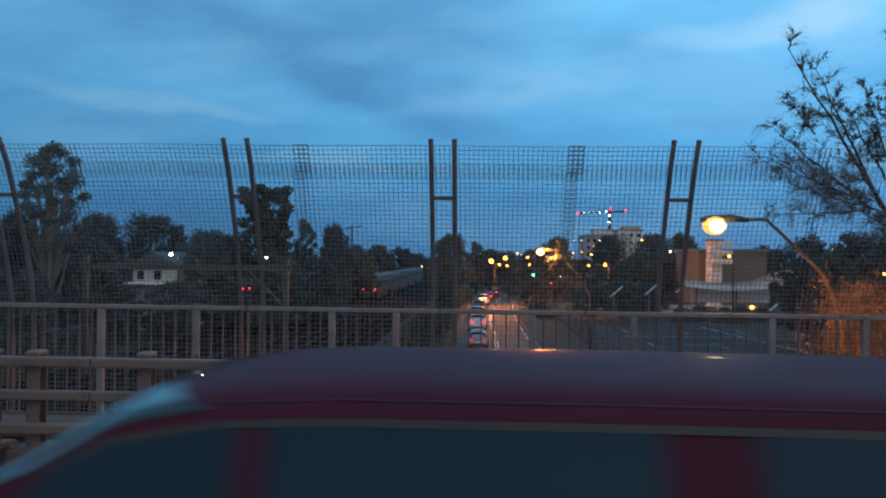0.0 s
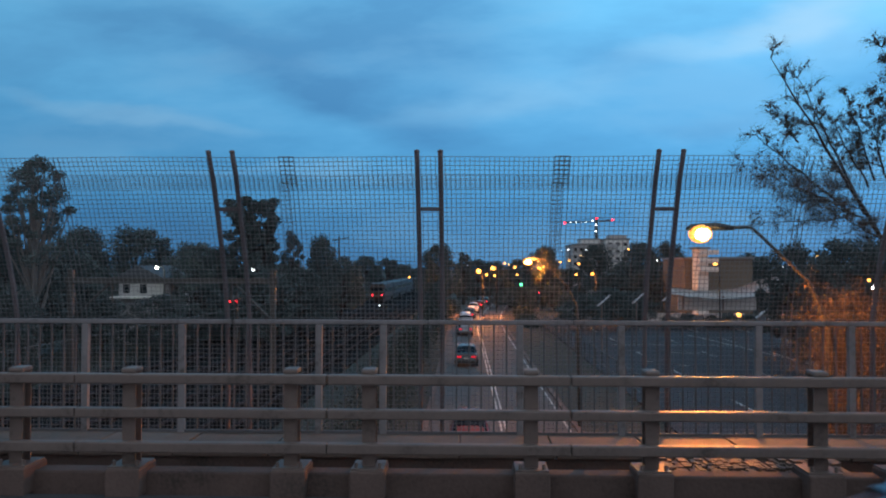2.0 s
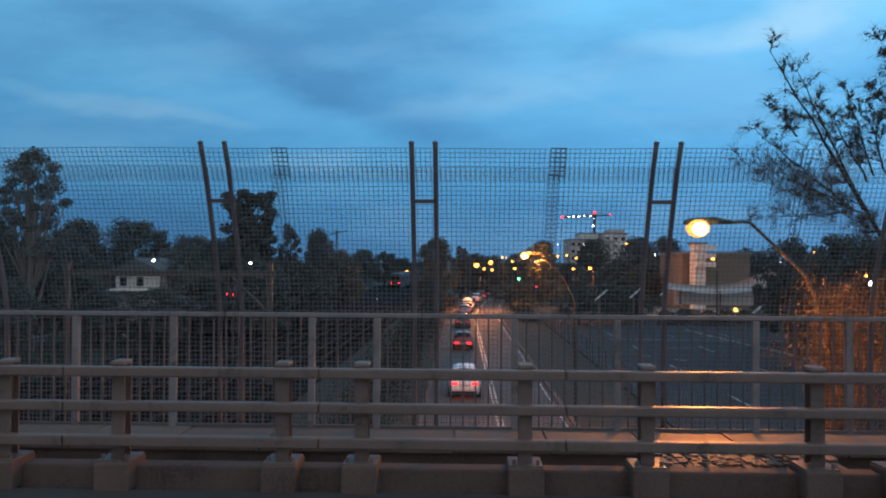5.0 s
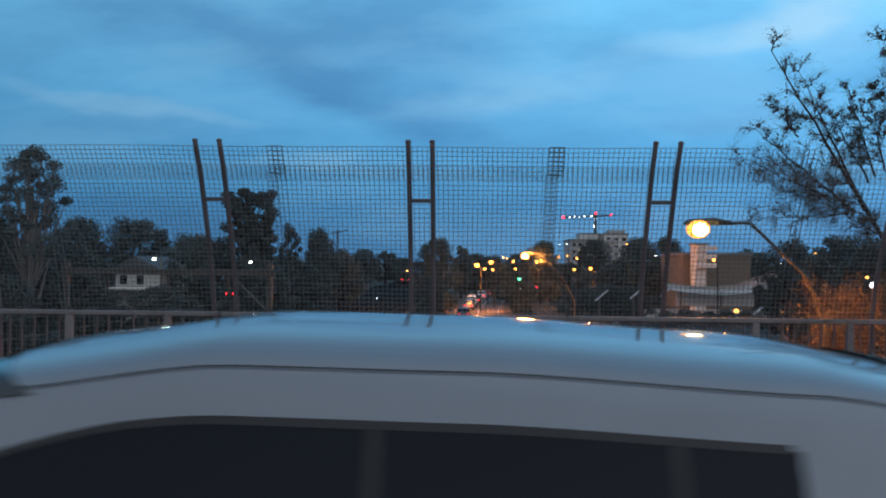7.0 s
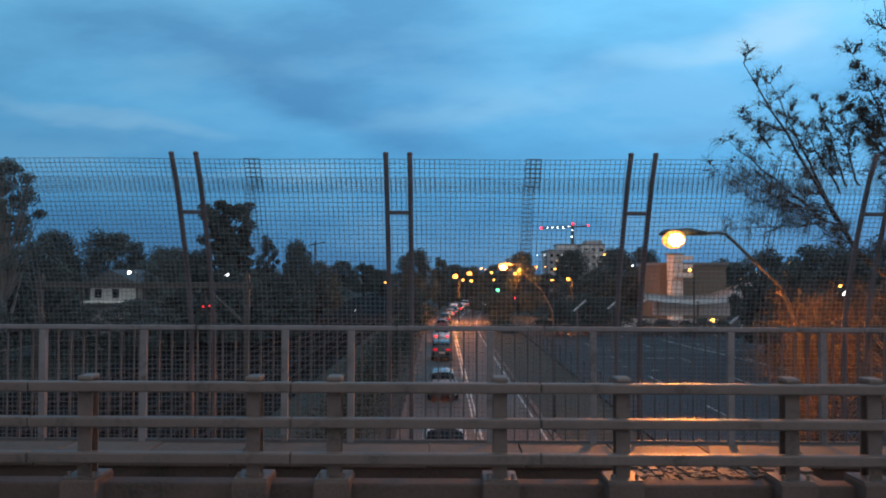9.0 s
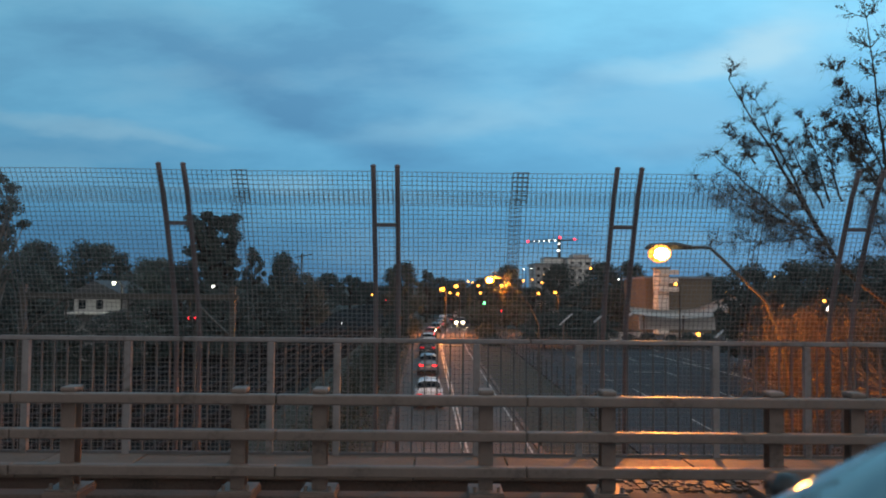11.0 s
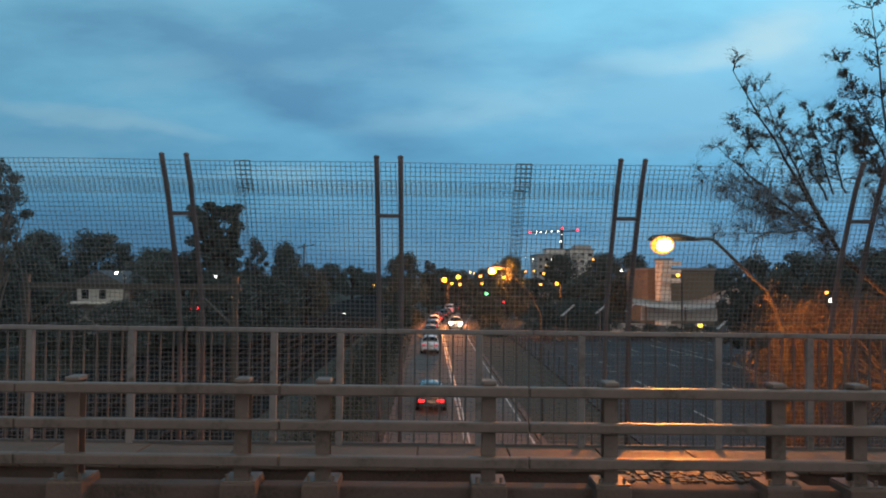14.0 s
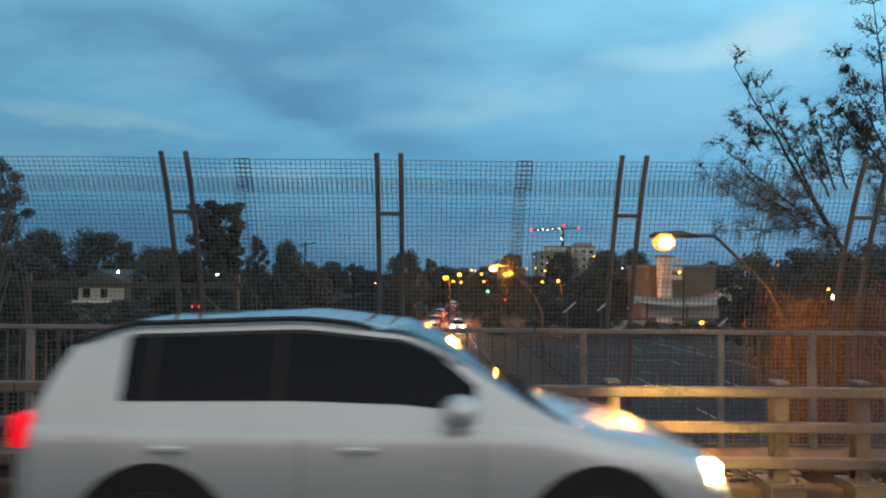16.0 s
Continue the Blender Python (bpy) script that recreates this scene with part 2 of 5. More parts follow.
M = {
    "asphalt": material("asphalt", (0.055, 0.055, 0.058), 0.8, bump=0.4, fine=400, scale=3),
    "road": material("worn_road_asphalt", (0.075, 0.062, 0.056), 0.75, bump=0.2, fine=100, scale=1.2),
    "carpark": material("car_park_asphalt", (0.034, 0.037, 0.044), 0.85, spec=0.25, bump=0.2, fine=60, scale=0.6),
    "concrete": material("weathered_concrete", (0.125, 0.086, 0.075), 0.85, bump=0.5, fine=160, scale=9, stain=(0.055, 0.046, 0.04)),
    "slab": material("footpath_concrete", (0.155, 0.115, 0.095), 0.7, bump=0.5, fine=120, scale=8, stain=(0.10, 0.08, 0.065), random_piece=0.15),
    # brownish base colour carries the warm light that falls on the barrier
    "galv": material("galvanised_rail", (0.200, 0.157, 0.142), 0.52, 0.25, scale=14, fine=120, vary=0.22, bump=0.12, stain=(0.10, 0.085, 0.075)),
    "railpaint": material("dull_painted_railing", (0.125, 0.12, 0.128), 0.7, 0.0, scale=12, fine=90, vary=0.25, spec=0.3, stain=(0.12, 0.11, 0.11)),
    "railpost": material("pale_weathered_railing", (0.215, 0.205, 0.215), 0.7, 0.0, scale=12, fine=90, vary=0.3, spec=0.3, stain=(0.10, 0.09, 0.085)),
    "post": material("brown_painted_post", (0.17, 0.145, 0.155), 0.8, 0.0, spec=0.2, scale=12, fine=90, vary=0.3),
    "wire": material("galvanised_wire", (0.185, 0.187, 0.20), 0.6, 0.1, scale=5, fine=60, vary=0.3),
    "grass": material("dry_verge_grass", (0.040, 0.034, 0.024), 0.95, bump=0.6, fine=40, scale=0.6, vary=0.5),
    "ground": material("dark_ground", (0.024, 0.028, 0.021), 0.95, bump=0.4, fine=12, scale=0.1, vary=0.4),
    "ballast": material("rail_ballast", (0.015, 0.017, 0.018), 0.95, spec=0.03, bump=0.8, fine=50, scale=1, vary=0.35),
    "steel": material("rail_steel", (0.034, 0.036, 0.042), 0.85, 0.0, spec=0.08, scale=3, fine=40, vary=0.2),
    "sleeper": material("grimy_sleeper", (0.020, 0.020, 0.021), 0.95, spec=0.03, bump=0.5, fine=60, scale=2, vary=0.4),
    "mast": material("grey_gantry_steel", (0.085, 0.088, 0.086), 0.55, 0.4, scale=3, fine=20, vary=0.2),
    "bark": material("bark", (0.045, 0.037, 0.032), 0.9, bump=0.7, fine=40, scale=6, vary=0.4),
    "palebark": material("pale_gum_bark", (0.20, 0.19, 0.18), 0.85, bump=0.4, fine=20, scale=3, vary=0.3),
    "leaf": leaf_material("gum_leaves", (0.098, 0.134, 0.130)),
    "leafdark": leaf_material("dark_leaves", (0.076, 0.106, 0.108)),
    "scrubleaf": leaf_material("scrub_leaves", (0.036, 0.046, 0.040)),
    "needle": leaf_material("she_oak_needles", (0.105, 0.10, 0.095)),
    "hanging": leaf_material("hanging_leaves", (0.085, 0.062, 0.042)),
    "cone": material("seed_cones", (0.06, 0.045, 0.035), 0.8, scale=20, fine=100),
    "white": material("white_render", (0.80, 0.80, 0.78), 0.7, scale=2, fine=20, vary=0.1),
    "cream": material("cream_wall", (0.20, 0.165, 0.13), 0.8, scale=1, fine=12, vary=0.15),
    "greywall": material("grey_precast", (0.46, 0.46, 0.47), 0.8, scale=1, fine=12, vary=0.15),
    "roof": material("tin_roof", (0.25, 0.26, 0.27), 0.5, 0.3, scale=1, fine=8, vary=0.15),
    "canvas": material("white_canvas", (0.66, 0.66, 0.66), 0.7, scale=0.7, fine=8, vary=0.08),
    "line": material("white_line_paint", (0.42, 0.41, 0.39), 0.5, scale=3, fine=60, vary=0.2),
    "tyre": material("tyre_rubber", (0.025, 0.025, 0.026), 0.8, scale=8, fine=60),
    "rim": material("alloy_rim", (0.5, 0.5, 0.52), 0.3, 0.9, scale=8, fine=60, vary=0.1),
    "black": material("black_plastic", (0.02, 0.02, 0.022), 0.45, scale=8, fine=80),
    "glass": material("tinted_car_glass", (0.003, 0.006, 0.013), 0.05, scale=2, fine=8, vary=0.1, spec=0.22),
    # blue-green base colour stands for sky showing through the side windows
    "skyglass": material("sky_coloured_car_glass", (0.003, 0.030, 0.052), 0.05, scale=2, fine=8, vary=0.1, spec=0.2),
    "screen": material("sloping_car_glass", (0.008, 0.012, 0.018), 0.06, scale=2, fine=8, vary=0.1, spec=0.6, coat=0.8),
    "slate": material("dark_blue_grey_cladding", (0.07, 0.08, 0.095), 0.7, scale=1, fine=12, vary=0.2),
    "pane": material("dark_window_pane", (0.02, 0.025, 0.03), 0.08, scale=1, fine=4, vary=0.2),
    "chrome": material("chrome_trim", (0.6, 0.6, 0.62), 0.15, 1.0, scale=4, fine=20, vary=0.1),
    "red": material("maroon_car_paint", (0.068, 0.017, 0.034), 0.55, 0.0, scale=3, fine=30, vary=0.2, coat=0.04, spec=0.06),
    "blue": material("blue_grey_car_paint", (0.016, 0.032, 0.066), 0.16, 0.2, scale=3, fine=30, vary=0.06, coat=0.35, spec=0.25),
    "silver": material("silver_car_paint", (0.255, 0.285, 0.33), 0.35, 0.2, scale=3, fine=30, vary=0.05, coat=0.8, spec=0.2),
    "whitecar": material("white_car_paint", (0.80, 0.83, 0.90), 0.35, 0.0, scale=3, fine=30, vary=0.04, coat=0.7, spec=0.15),
    "darkcar": material("black_car_paint", (0.02, 0.02, 0.024), 0.3, 0.2, scale=3, fine=30, vary=0.1, coat=1.0),
    "suvpaint": material("silver_white_car_paint", (0.80, 0.84, 0.89), 0.26, 0.4, scale=3, fine=30, vary=0.04, coat=1.0),
    "cabfront": material("orange_train_front", (0.07, 0.045, 0.03), 0.5, scale=2, fine=20, vary=0.15),
    "redcar": material("red_car_paint", (0.25, 0.02, 0.02), 0.3, 0.1, scale=3, fine=30, vary=0.1, coat=1.0),
    "plate": material("plate_white", (0.6, 0.6, 0.55), 0.5, scale=3, fine=30, vary=0.1),
    "carriage": material("train_steel", (0.055, 0.056, 0.06), 0.5, 0.4, scale=1, fine=12, vary=0.15),
    "signal": material("signal_black", (0.02, 0.02, 0.02), 0.6, scale=3, fine=20),
    "g_sodium": glow("sodium_glow", (1.0, 0.36, 0.06), 2.6),
    "g_glare_core": glow("sodium_glare_core_glow", (1.0, 0.72, 0.34), 40.0),
    "g_street": glow("street_sodium_glow", (1.0, 0.40, 0.07), 7.0),
    "g_white": glow("white_lamp_glow", (0.9, 1.0, 0.85), 16),
    "g_cool": glow("cool_lamp_glow", (0.85, 0.92, 1.0), 9),
    "g_red": glow("red_lamp_glow", (1.0, 0.02, 0.04), 6),
    "g_tail": glow("tail_lamp_glow", (1.0, 0.006, 0.03), 0.7),
    "g_brake": glow("brake_lamp_glow", (1.0, 0.02, 0.03), 5),
    "g_head": glow("headlamp_glow", (1.0, 0.86, 0.55), 110),
    "g_beam": glow("headlamp_beam_glow", (1.0, 0.78, 0.40), 45),
    "g_forward": glow("headlamp_projector_glow", (1.0, 0.70, 0.30), 1700),
    "g_green": glow("green_signal_glow", (0.1, 1.0, 0.4), 6),
    "g_window": glow("lit_window_glow", (1.0, 0.62, 0.25), 1.6),
    "lens_red": material("red_lens", (0.35, 0.02, 0.03), 0.12, scale=5, fine=50, vary=0.1),
}

# ---------------------------------------------------------------- building helpers


def part(name, bm, mat, parent=None, label="", smooth=False):
    """One mesh object out of a bmesh, under its thing."""
    me = bpy.data.meshes.new(name)
    bm.to_mesh(me)
    bm.free()
    me.materials.append(mat)
    if smooth:
        me.shade_smooth()
    ob = new(name, me)
    if parent is not None:
        ob.parent = parent
    if label:
        tagged(ob, label)
    return ob


def thing(name, label, category, group="", at=(0, 0, 0), kind=""):
    ob = new(name)
    ob.empty_display_size = 0.2
    ob.location = at
    return tagged(ob, label, category, group, kind)


def box(bm, x0, x1, y0, y1, z0, z1, bevel=0.0):
    vs = [bm.verts.new((x, y, z)) for x in (x0, x1) for y in (y0, y1) for z in (z0, z1)]
    q = ((0, 1, 3, 2), (4, 6, 7, 5), (0, 4, 5, 1), (2, 3, 7, 6), (0, 2, 6, 4), (1, 5, 7, 3))
    fs = [bm.faces.new([vs[i] for i in f]) for f in q]
    if bevel:
        es = list({e for f in fs for e in f.edges})
        bmesh.ops.bevel(bm, geom=es, offset=bevel, segments=2, affect="EDGES", profile=0.5)


def tube(bm, pts, radii, sides=8, cap=True):
    """A tube of changing radius along points."""
    rings = []
    n = len(pts)
    pts = [Vector(p) for p in pts]
    for i, p in enumerate(pts):
        d = (pts[min(i + 1, n - 1)] - pts[max(i - 1, 0)]).normalized()
        a = d.cross(Vector((0, 0, 1)))
        if a.length < 0.05:
            a = d.cross(Vector((1, 0, 0)))
        a.normalize()
        b = d.cross(a)
        r = radii[i] if isinstance(radii, (list, tuple)) else radii
        rings.append([bm.verts.new(p + (a * math.cos(t) + b * math.sin(t)) * r) for t in [2 * math.pi * k / sides for k in range(sides)]])
    for r0, r1 in zip(rings, rings[1:]):
        for k in range(sides):
            bm.faces.new((r0[k], r0[(k + 1) % sides], r1[(k + 1) % sides], r1[k]))
    if cap:
        bm.faces.new(rings[0][::-1])
        bm.faces.new(rings[-1])


def ball(bm, c, r, seg=10, squash=1.0):
    bmesh.ops.create_uvsphere(bm, u_segments=seg, v_segments=max(5, seg // 2), radius=r, matrix=Matrix.Translation(c) @ Matrix.Diagonal((1, 1, squash, 1)))


def boxed(name, dims, mat, parent=None, label="", bevel=0.0):
    bm = bmesh.new()
    box(bm, *dims, bevel)
    return part(name, bm, mat, parent, label)


# ---------------------------------------------------------------- lower ground, road, tracks
LOW = -5.7


def road_x(y):
    """Centre line of the road below: straight from the bridge, then a long bend to the right."""
    return 1.95 - 0.0092 * y + (0.00075 * (y - 95) ** 2 if y > 95 else 0.0) - (0.0004 * (y - 190) ** 2 if y > 190 else 0)


def ribbon(name, y0, y1, step, off0, off1, z, mat, parent=None, dashed=None):
    bm = bmesh.new()
    y = y0
    prev = None
    while y <= y1 + 1e-6:
        a, b = bm.verts.new((road_x(y) + off0, y, z)), bm.verts.new((road_x(y) + off1, y, z))
        if prev:
            bm.faces.new((prev[0], prev[1], b, a))
        prev = (a, b)
        y += step
    return part(name, bm, mat, parent)


bm = bmesh.new()
bmesh.ops.create_grid(bm, x_segments=40, y_segments=40, size=2400, matrix=Matrix.Translation((0, 1200, LOW - 0.08)))
tagged(part("ground", bm, M["ground"]), "dark scrubby ground below the bridge", "ground", kind="structure")
road = tagged(ribbon("road", -70, 330, 4, -3.6, 3.35, LOW, M["road"]), "two-lane asphalt road passing below the bridge", "road", kind="structure")
ribbon("centre_line", -40, 330, 4, -0.16, -0.06, LOW + 0.012, M["line"], road)
ribbon("centre_line", -40, 330, 4, 0.06, 0.16, LOW + 0.012, M["line"], road)
ribbon("edge_line", -40, 330, 4, 3.02, 3.12, LOW + 0.012, M["line"], road)
bm = bmesh.new()
for off in (-3.85, 3.35):
    prev = None
    for k in range(101):
        y = -70 + 4 * k
        x = road_x(y) + off
        ring = [bm.verts.new(p) for p in ((x, y, LOW - 0.06), (x, y, LOW + 0.13), (x + 0.25, y, LOW + 0.13), (x + 0.25, y, LOW - 0.06))]
        if prev:
            for i in range(3):
                bm.faces.new((prev[i], prev[i + 1], ring[i + 1], ring[i]))
        prev = ring
tagged(part("kerb", bm, M["concrete"]), "low concrete kerbs along both road edges", "kerb", kind="structure")
tagged(ribbon("verge", -40, 200, 4, 3.6, 7.4, LOW + 0.05, M["grass"]), "worn grass verge beside the road", "verge", kind="structure")
tagged(ribbon("verge", -40, 200, 4, -9.0, -3.85, LOW + 0.05, M["grass"]), "dark grass strip between road and railway", "verge", kind="structure")
tagged(boxed("car_park", (9.6, 95, 20, 132, LOW - 0.3, LOW + 0.02), M["carpark"]), "empty blue-grey asphalt car park with bay lines", "car park", kind="structure")
bm = bmesh.new()
for y in range(30, 112, 14):
    for x in range(12, 62, 3):
        if (x + y) % 2:
            box(bm, x, x + 0.1, y, y + 4.6, LOW + 0.02, LOW + 0.032)
for y in (27, 55, 83):
    box(bm, 14, 60, y, y + 0.12, LOW + 0.02, LOW + 0.032)
for (xa, ya), (xb, yb) in (((24.6, 95), (26.0, 79)), ((26.0, 79), (27.0, 66)), ((17.9, 75), (20.4, 75)), ((14.1, 68.6), (14.7, 67.9)), ((16.2, 65.9), (16.9, 65.2))):
    dx, dy = xb - xa, yb - ya
    n = math.hypot(dx, dy)
    ox, oy = -dy / n * 0.08, dx / n * 0.08
    lo = [bm.verts.new((x, y, LOW + 0.034)) for x, y in ((xa - ox, ya - oy), (xb - ox, yb - oy), (xb + ox, yb + oy), (xa + ox, ya + oy))]
    hi = [bm.verts.new((v.co.x, v.co.y, LOW + 0.05)) for v in lo]
    bm.faces.new(hi)
    for i in range(4):
        bm.faces.new((lo[i], lo[(i + 1) % 4], hi[(i + 1) % 4], hi[i]))
tagged(part("parking_lines", bm, M["line"]), "faded white parking bay lines on asphalt", "markings", kind="structure")
bm = bmesh.new()
box(bm, -27, -9.4, -60, 420, LOW - 0.3, LOW + 0.06)
tagged(part("track_bed", bm, M["ballast"]), "grey ballast bed of the railway", "track bed", kind="structure")


def railway(x):
    tr = thing("railway_track", "steel rails on sleepers in grey ballast", "track", "railway tracks", kind="structure")
    for dx in (-0.72, 0.72):
        boxed("rail", (x + dx - 0.04, x + dx + 0.04, -40, 400, LOW + 0.2, LOW + 0.36), M["steel"], tr)
    bm = bmesh.new()
    for k in range(170):
        y = -4 + k * 0.75
        box(bm, x - 1.25, x + 1.25, y, y + 0.24, LOW + 0.06, LOW + 0.2)
    tagged(part("sleepers", bm, M["sleeper"], tr), kind="stuff")


for x in (-11.6, -15.2, -18.6, -22.8):
    railway(x)

# ---------------------------------------------------------------- bridge
tagged(boxed("bridge_deck", (-45, 45, -4.5, 7.12, -0.9, -0.04), M["asphalt"]), "asphalt carriageway of the road bridge", "bridge deck", kind="structure")
tagged(boxed("bridge_beam", (-45, 45, 7.12, 9.3, -1.1, -0.32), M["concrete"]), "concrete edge beam of the bridge", "bridge beam", kind="structure")
tagged(boxed("near_footpath", (-45, 45, -4.5, 1.25, -0.04, 0.15), M["concrete"]), "concrete footpath on the near side of the bridge", "footpath", kind="structure")
for sx in (-1, 1):
    tagged(boxed("abutment", (min(sx * 36, sx * 45), max(sx * 36, sx * 45), -4.3, 9.0, LOW - 0.1, -1.1), M["concrete"]), "concrete bridge abutment", "abutment", kind="structure")
bm = bmesh.new()
box(bm, -45, 45, 7.24, 7.46, -0.32, 0.135, 0.02)
tagged(part("kerb", bm, M["concrete"]), "stained concrete kerb under the traffic barrier", "kerb", kind="structure")
rnd = random.Random(4)
bm = bmesh.new()
for k in range(330):
    x, y = rnd.uniform(1.75, 3.35), rnd.uniform(7.48, 7.98)
    z = 0.095 + 0.1 * (y - 7.5) + rnd.uniform(-0.022, 0.022)
    w, d = rnd.uniform(0.012, 0.04), rnd.uniform(0.05, 0.14)
    box(bm, x - w, x + w, y - d, min(y + d, 7.99), z - 0.4, z)
tagged(part("rubble", bm, M["slab"]), "broken brick rubble filling part of the gutter gap", "rubble", kind="stuff")

# three-rail traffic barrier
BARRIER_POSTS = [-8.25, -6.8, -5.83, -4.40, -3.98, -2.98, -1.56, -0.88, 0.52, 1.55, 2.97, 3.66, 5.07, 6.1, 7.5]
JOINTS = [-7.6, -3.42, -1.23, 0.85, 5.4, 9]
barrier = thing("traffic_barrier", "galvanised three-rail traffic barrier on concrete plinths", "barrier")
for z0, z1 in ((0.915, 1.0), (0.622, 0.705), (0.325, 0.415)):
    x0 = -45
    for x1 in JOINTS + [45]:
        boxed("barrier_rail", (x0 + 0.004, x1 - 0.004, 7.10, 7.20, z0, z1), M["galv"], barrier, bevel=0.012)
        x0 = x1
for x in BARRIER_POSTS:
    bm = bmesh.new()
    box(bm, x - 0.058, x + 0.058, 7.20, 7.212, 0.2, 1.0)
    box(bm, x - 0.01, x + 0.01, 7.212, 7.33, 0.2, 1.0)
    box(bm, x - 0.058, x + 0.058, 7.33, 7.345, 0.2, 1.0)
    box(bm, x - 0.062, x + 0.062, 7.17, 7.36, 1.0, 1.042, 0.012)
    p = part("barrier_post", bm, M["galv"], barrier)
    bm = bmesh.new()
    box(bm, x - 0.14, x + 0.14, 7.10, 7.44, 0.19, 0.206)
    part("base_plate", bm, M["galv"], p)
    for dx in (-0.1, 0.1):
        bm = bmesh.new()
        tube(bm, [(x + dx, 7.14, 0.2), (x + dx, 7.14, 0.25)], 0.016, 6)
        part("bolt", bm, M["galv"], p)
    bm = bmesh.new()
    box(bm, x - 0.15, x + 0.15, 7.06, 7.46, -0.05, 0.19, 0.014)
    part("plinth", bm, M["concrete"], barrier, "square concrete plinth")

# footpath slabs
path = tagged(boxed("footpath", (-45, 45, 8.0, 9.1, -0.33, 0.10), M["concrete"]), "footpath of concrete cover slabs along the bridge", "footpath", kind="structure")
slab_mesh = None
for k in range(-12, 14):
    x = k * 0.92 + 0.35
    if slab_mesh is None:
        bm = bmesh.new()
        box(bm, -0.452, 0.452, -0.49, 0.49, 0.1, 0.15, 0.008)
        first = part("slab", bm, M["slab"], path)
        slab_mesh = first.data
        first.location = (x, 8.46, 0)
    else:
        o = new("slab", slab_mesh)
        o.parent = path
        o.location = (x, 8.46, random.uniform(-0.006, 0.006))
        o.rotation_euler = (random.uniform(-0.004, 0.004), 0, random.uniform(-0.004, 0.004))

# pedestrian railing
RAIL_POSTS = [-8.6, -7.1, -5.62, -4.15, -3.10, -1.62, -0.93, 0.52, 1.59, 3.02, 3.98, 5.45, 6.5, 8.0]
railing = thing("pedestrian_railing", "grey painted steel railing with upright bars", "railing")
x0 = -12.0
for x1 in (-6.3, -2.55, -0.3 - 0.16, 1.08, 4.4, 8.4, 12.0):
    boxed("top_rail", (x0 + 0.004, x1 - 0.004, 8.85, 8.91, 1.312, 1.362), M["railpost"], railing, bevel=0.01)
    x0 = x1
boxed("bottom_rail", (-12, 12, 8.86, 8.9, 0.152, 0.182), M["railpaint"], railing)
for x in RAIL_POSTS:
    boxed("railing_post", (x - 0.035, x + 0.035, 8.845, 8.915, 0.1, 1.311), M["railpost"], railing, bevel=0.006)
bar_mesh = None
x = -8.5
while x < 8.6:
    if min(abs(x - p) for p in RAIL_POSTS) > 0.06:
        if bar_mesh is None:
            bm = bmesh.new()
            box(bm, -0.0075, 0.0075, 8.87, 8.89, 0.18, 1.313)
            o = part("bar", bm, M["railpaint"], railing)
            bar_mesh = o.data
        else:
            o = new("bar", bar_mesh)
            o.parent = railing
        o.location = (x, 0, 0)
    x += 0.1325

# leaning safety fence
PROFILE = [(8.43, 3.10), (8.58, 2.86), (8.72, 2.56), (8.90, 2.15), (9.05, 1.75), (9.15, 1.34), (9.18, 0.8), (9.19, -0.5)]


def fence_y(z):
    for (ya, za), (yb, zb) in zip(PROFILE, PROFILE[1:]):
        if za >= z >= zb:
            return ya + (yb - ya) * (za - z) / (za - zb)
    return PROFILE[0][0]


fence = thing("safety_fence", "leaning welded-mesh safety screen on paired brown posts", "fence")
PAIRS = [(-7.35, -7.10), (-5.31, -5.06), (-2.69, -2.445), (-0.55, -0.31), (1.895, 2.14), (4.33, 4.575), (6.75, 7.0)]
for a, b in PAIRS:
    for x in (a, b):
        bm = bmesh.new()
        tube(bm, [(x, y, z) for y, z in PROFILE], 0.026, 10)
        ball(bm, (x, PROFILE[0][0], PROFILE[0][1]), 0.031, 8, 0.7)
        part("fence_post", bm, M["post"], fence, smooth=True)
    bm = bmesh.new()
    box(bm, a, b, fence_y(2.535) - 0.015, fence_y(2.535) + 0.015, 2.515, 2.555)
    part("crossbar", bm, M["post"], fence)


def mesh_sheet(x0, x1, z0, z1, off, r):
    """Welded wire on a 50 mm grid that follows the bent posts."""
    bm = bmesh.new()
    zs = [z1] + [z for _, z in PROFILE if z0 < z < z1] + [z0]
    n = int(round((x1 - x0) / 0.05))
    for k in range(n + 1):
        x = x0 + k * 0.05
        wob = 0.003 * math.sin(x * 7.3)
        tube(bm, [(x + wob * math.sin(z * 5), fence_y(z) + off, z) for z in zs], r, 4, False)
    # rows at even steps along the slope
    z = z1
    while z > z0:
        y = fence_y(z) + off - 0.004
        xs = [x0 + (x1 - x0) * i / 6 for i in range(7)]
        tube(bm, [(q, y + 0.004 * math.sin(q * 3.1 + z), z + 0.0045 * math.sin(q * 2.2 + z * 3)) for q in xs], r, 4, False)
        slope = math.hypot(1, (fence_y(z - 0.01) - fence_y(z)) / 0.01)
        z -= 0.05 / slope
    return part("wire_mesh", bm, M["wire"], fence)


EDGES = [-7.5, -4.3, -1.85, 0.95, 3.4, 5.9, 8.6]
for i, (a, b) in enumerate(zip(EDGES, EDGES[1:])):
    mesh_sheet(a - 0.06, b + 0.06, 2.74, 3.045, -0.030 - 0.012 * (i % 2), 0.0027)
    mesh_sheet(a - 0.05, b + 0.05, 0.05, 2.86, -0.034 - 0.012 * ((i + 1) % 2), 0.0027)
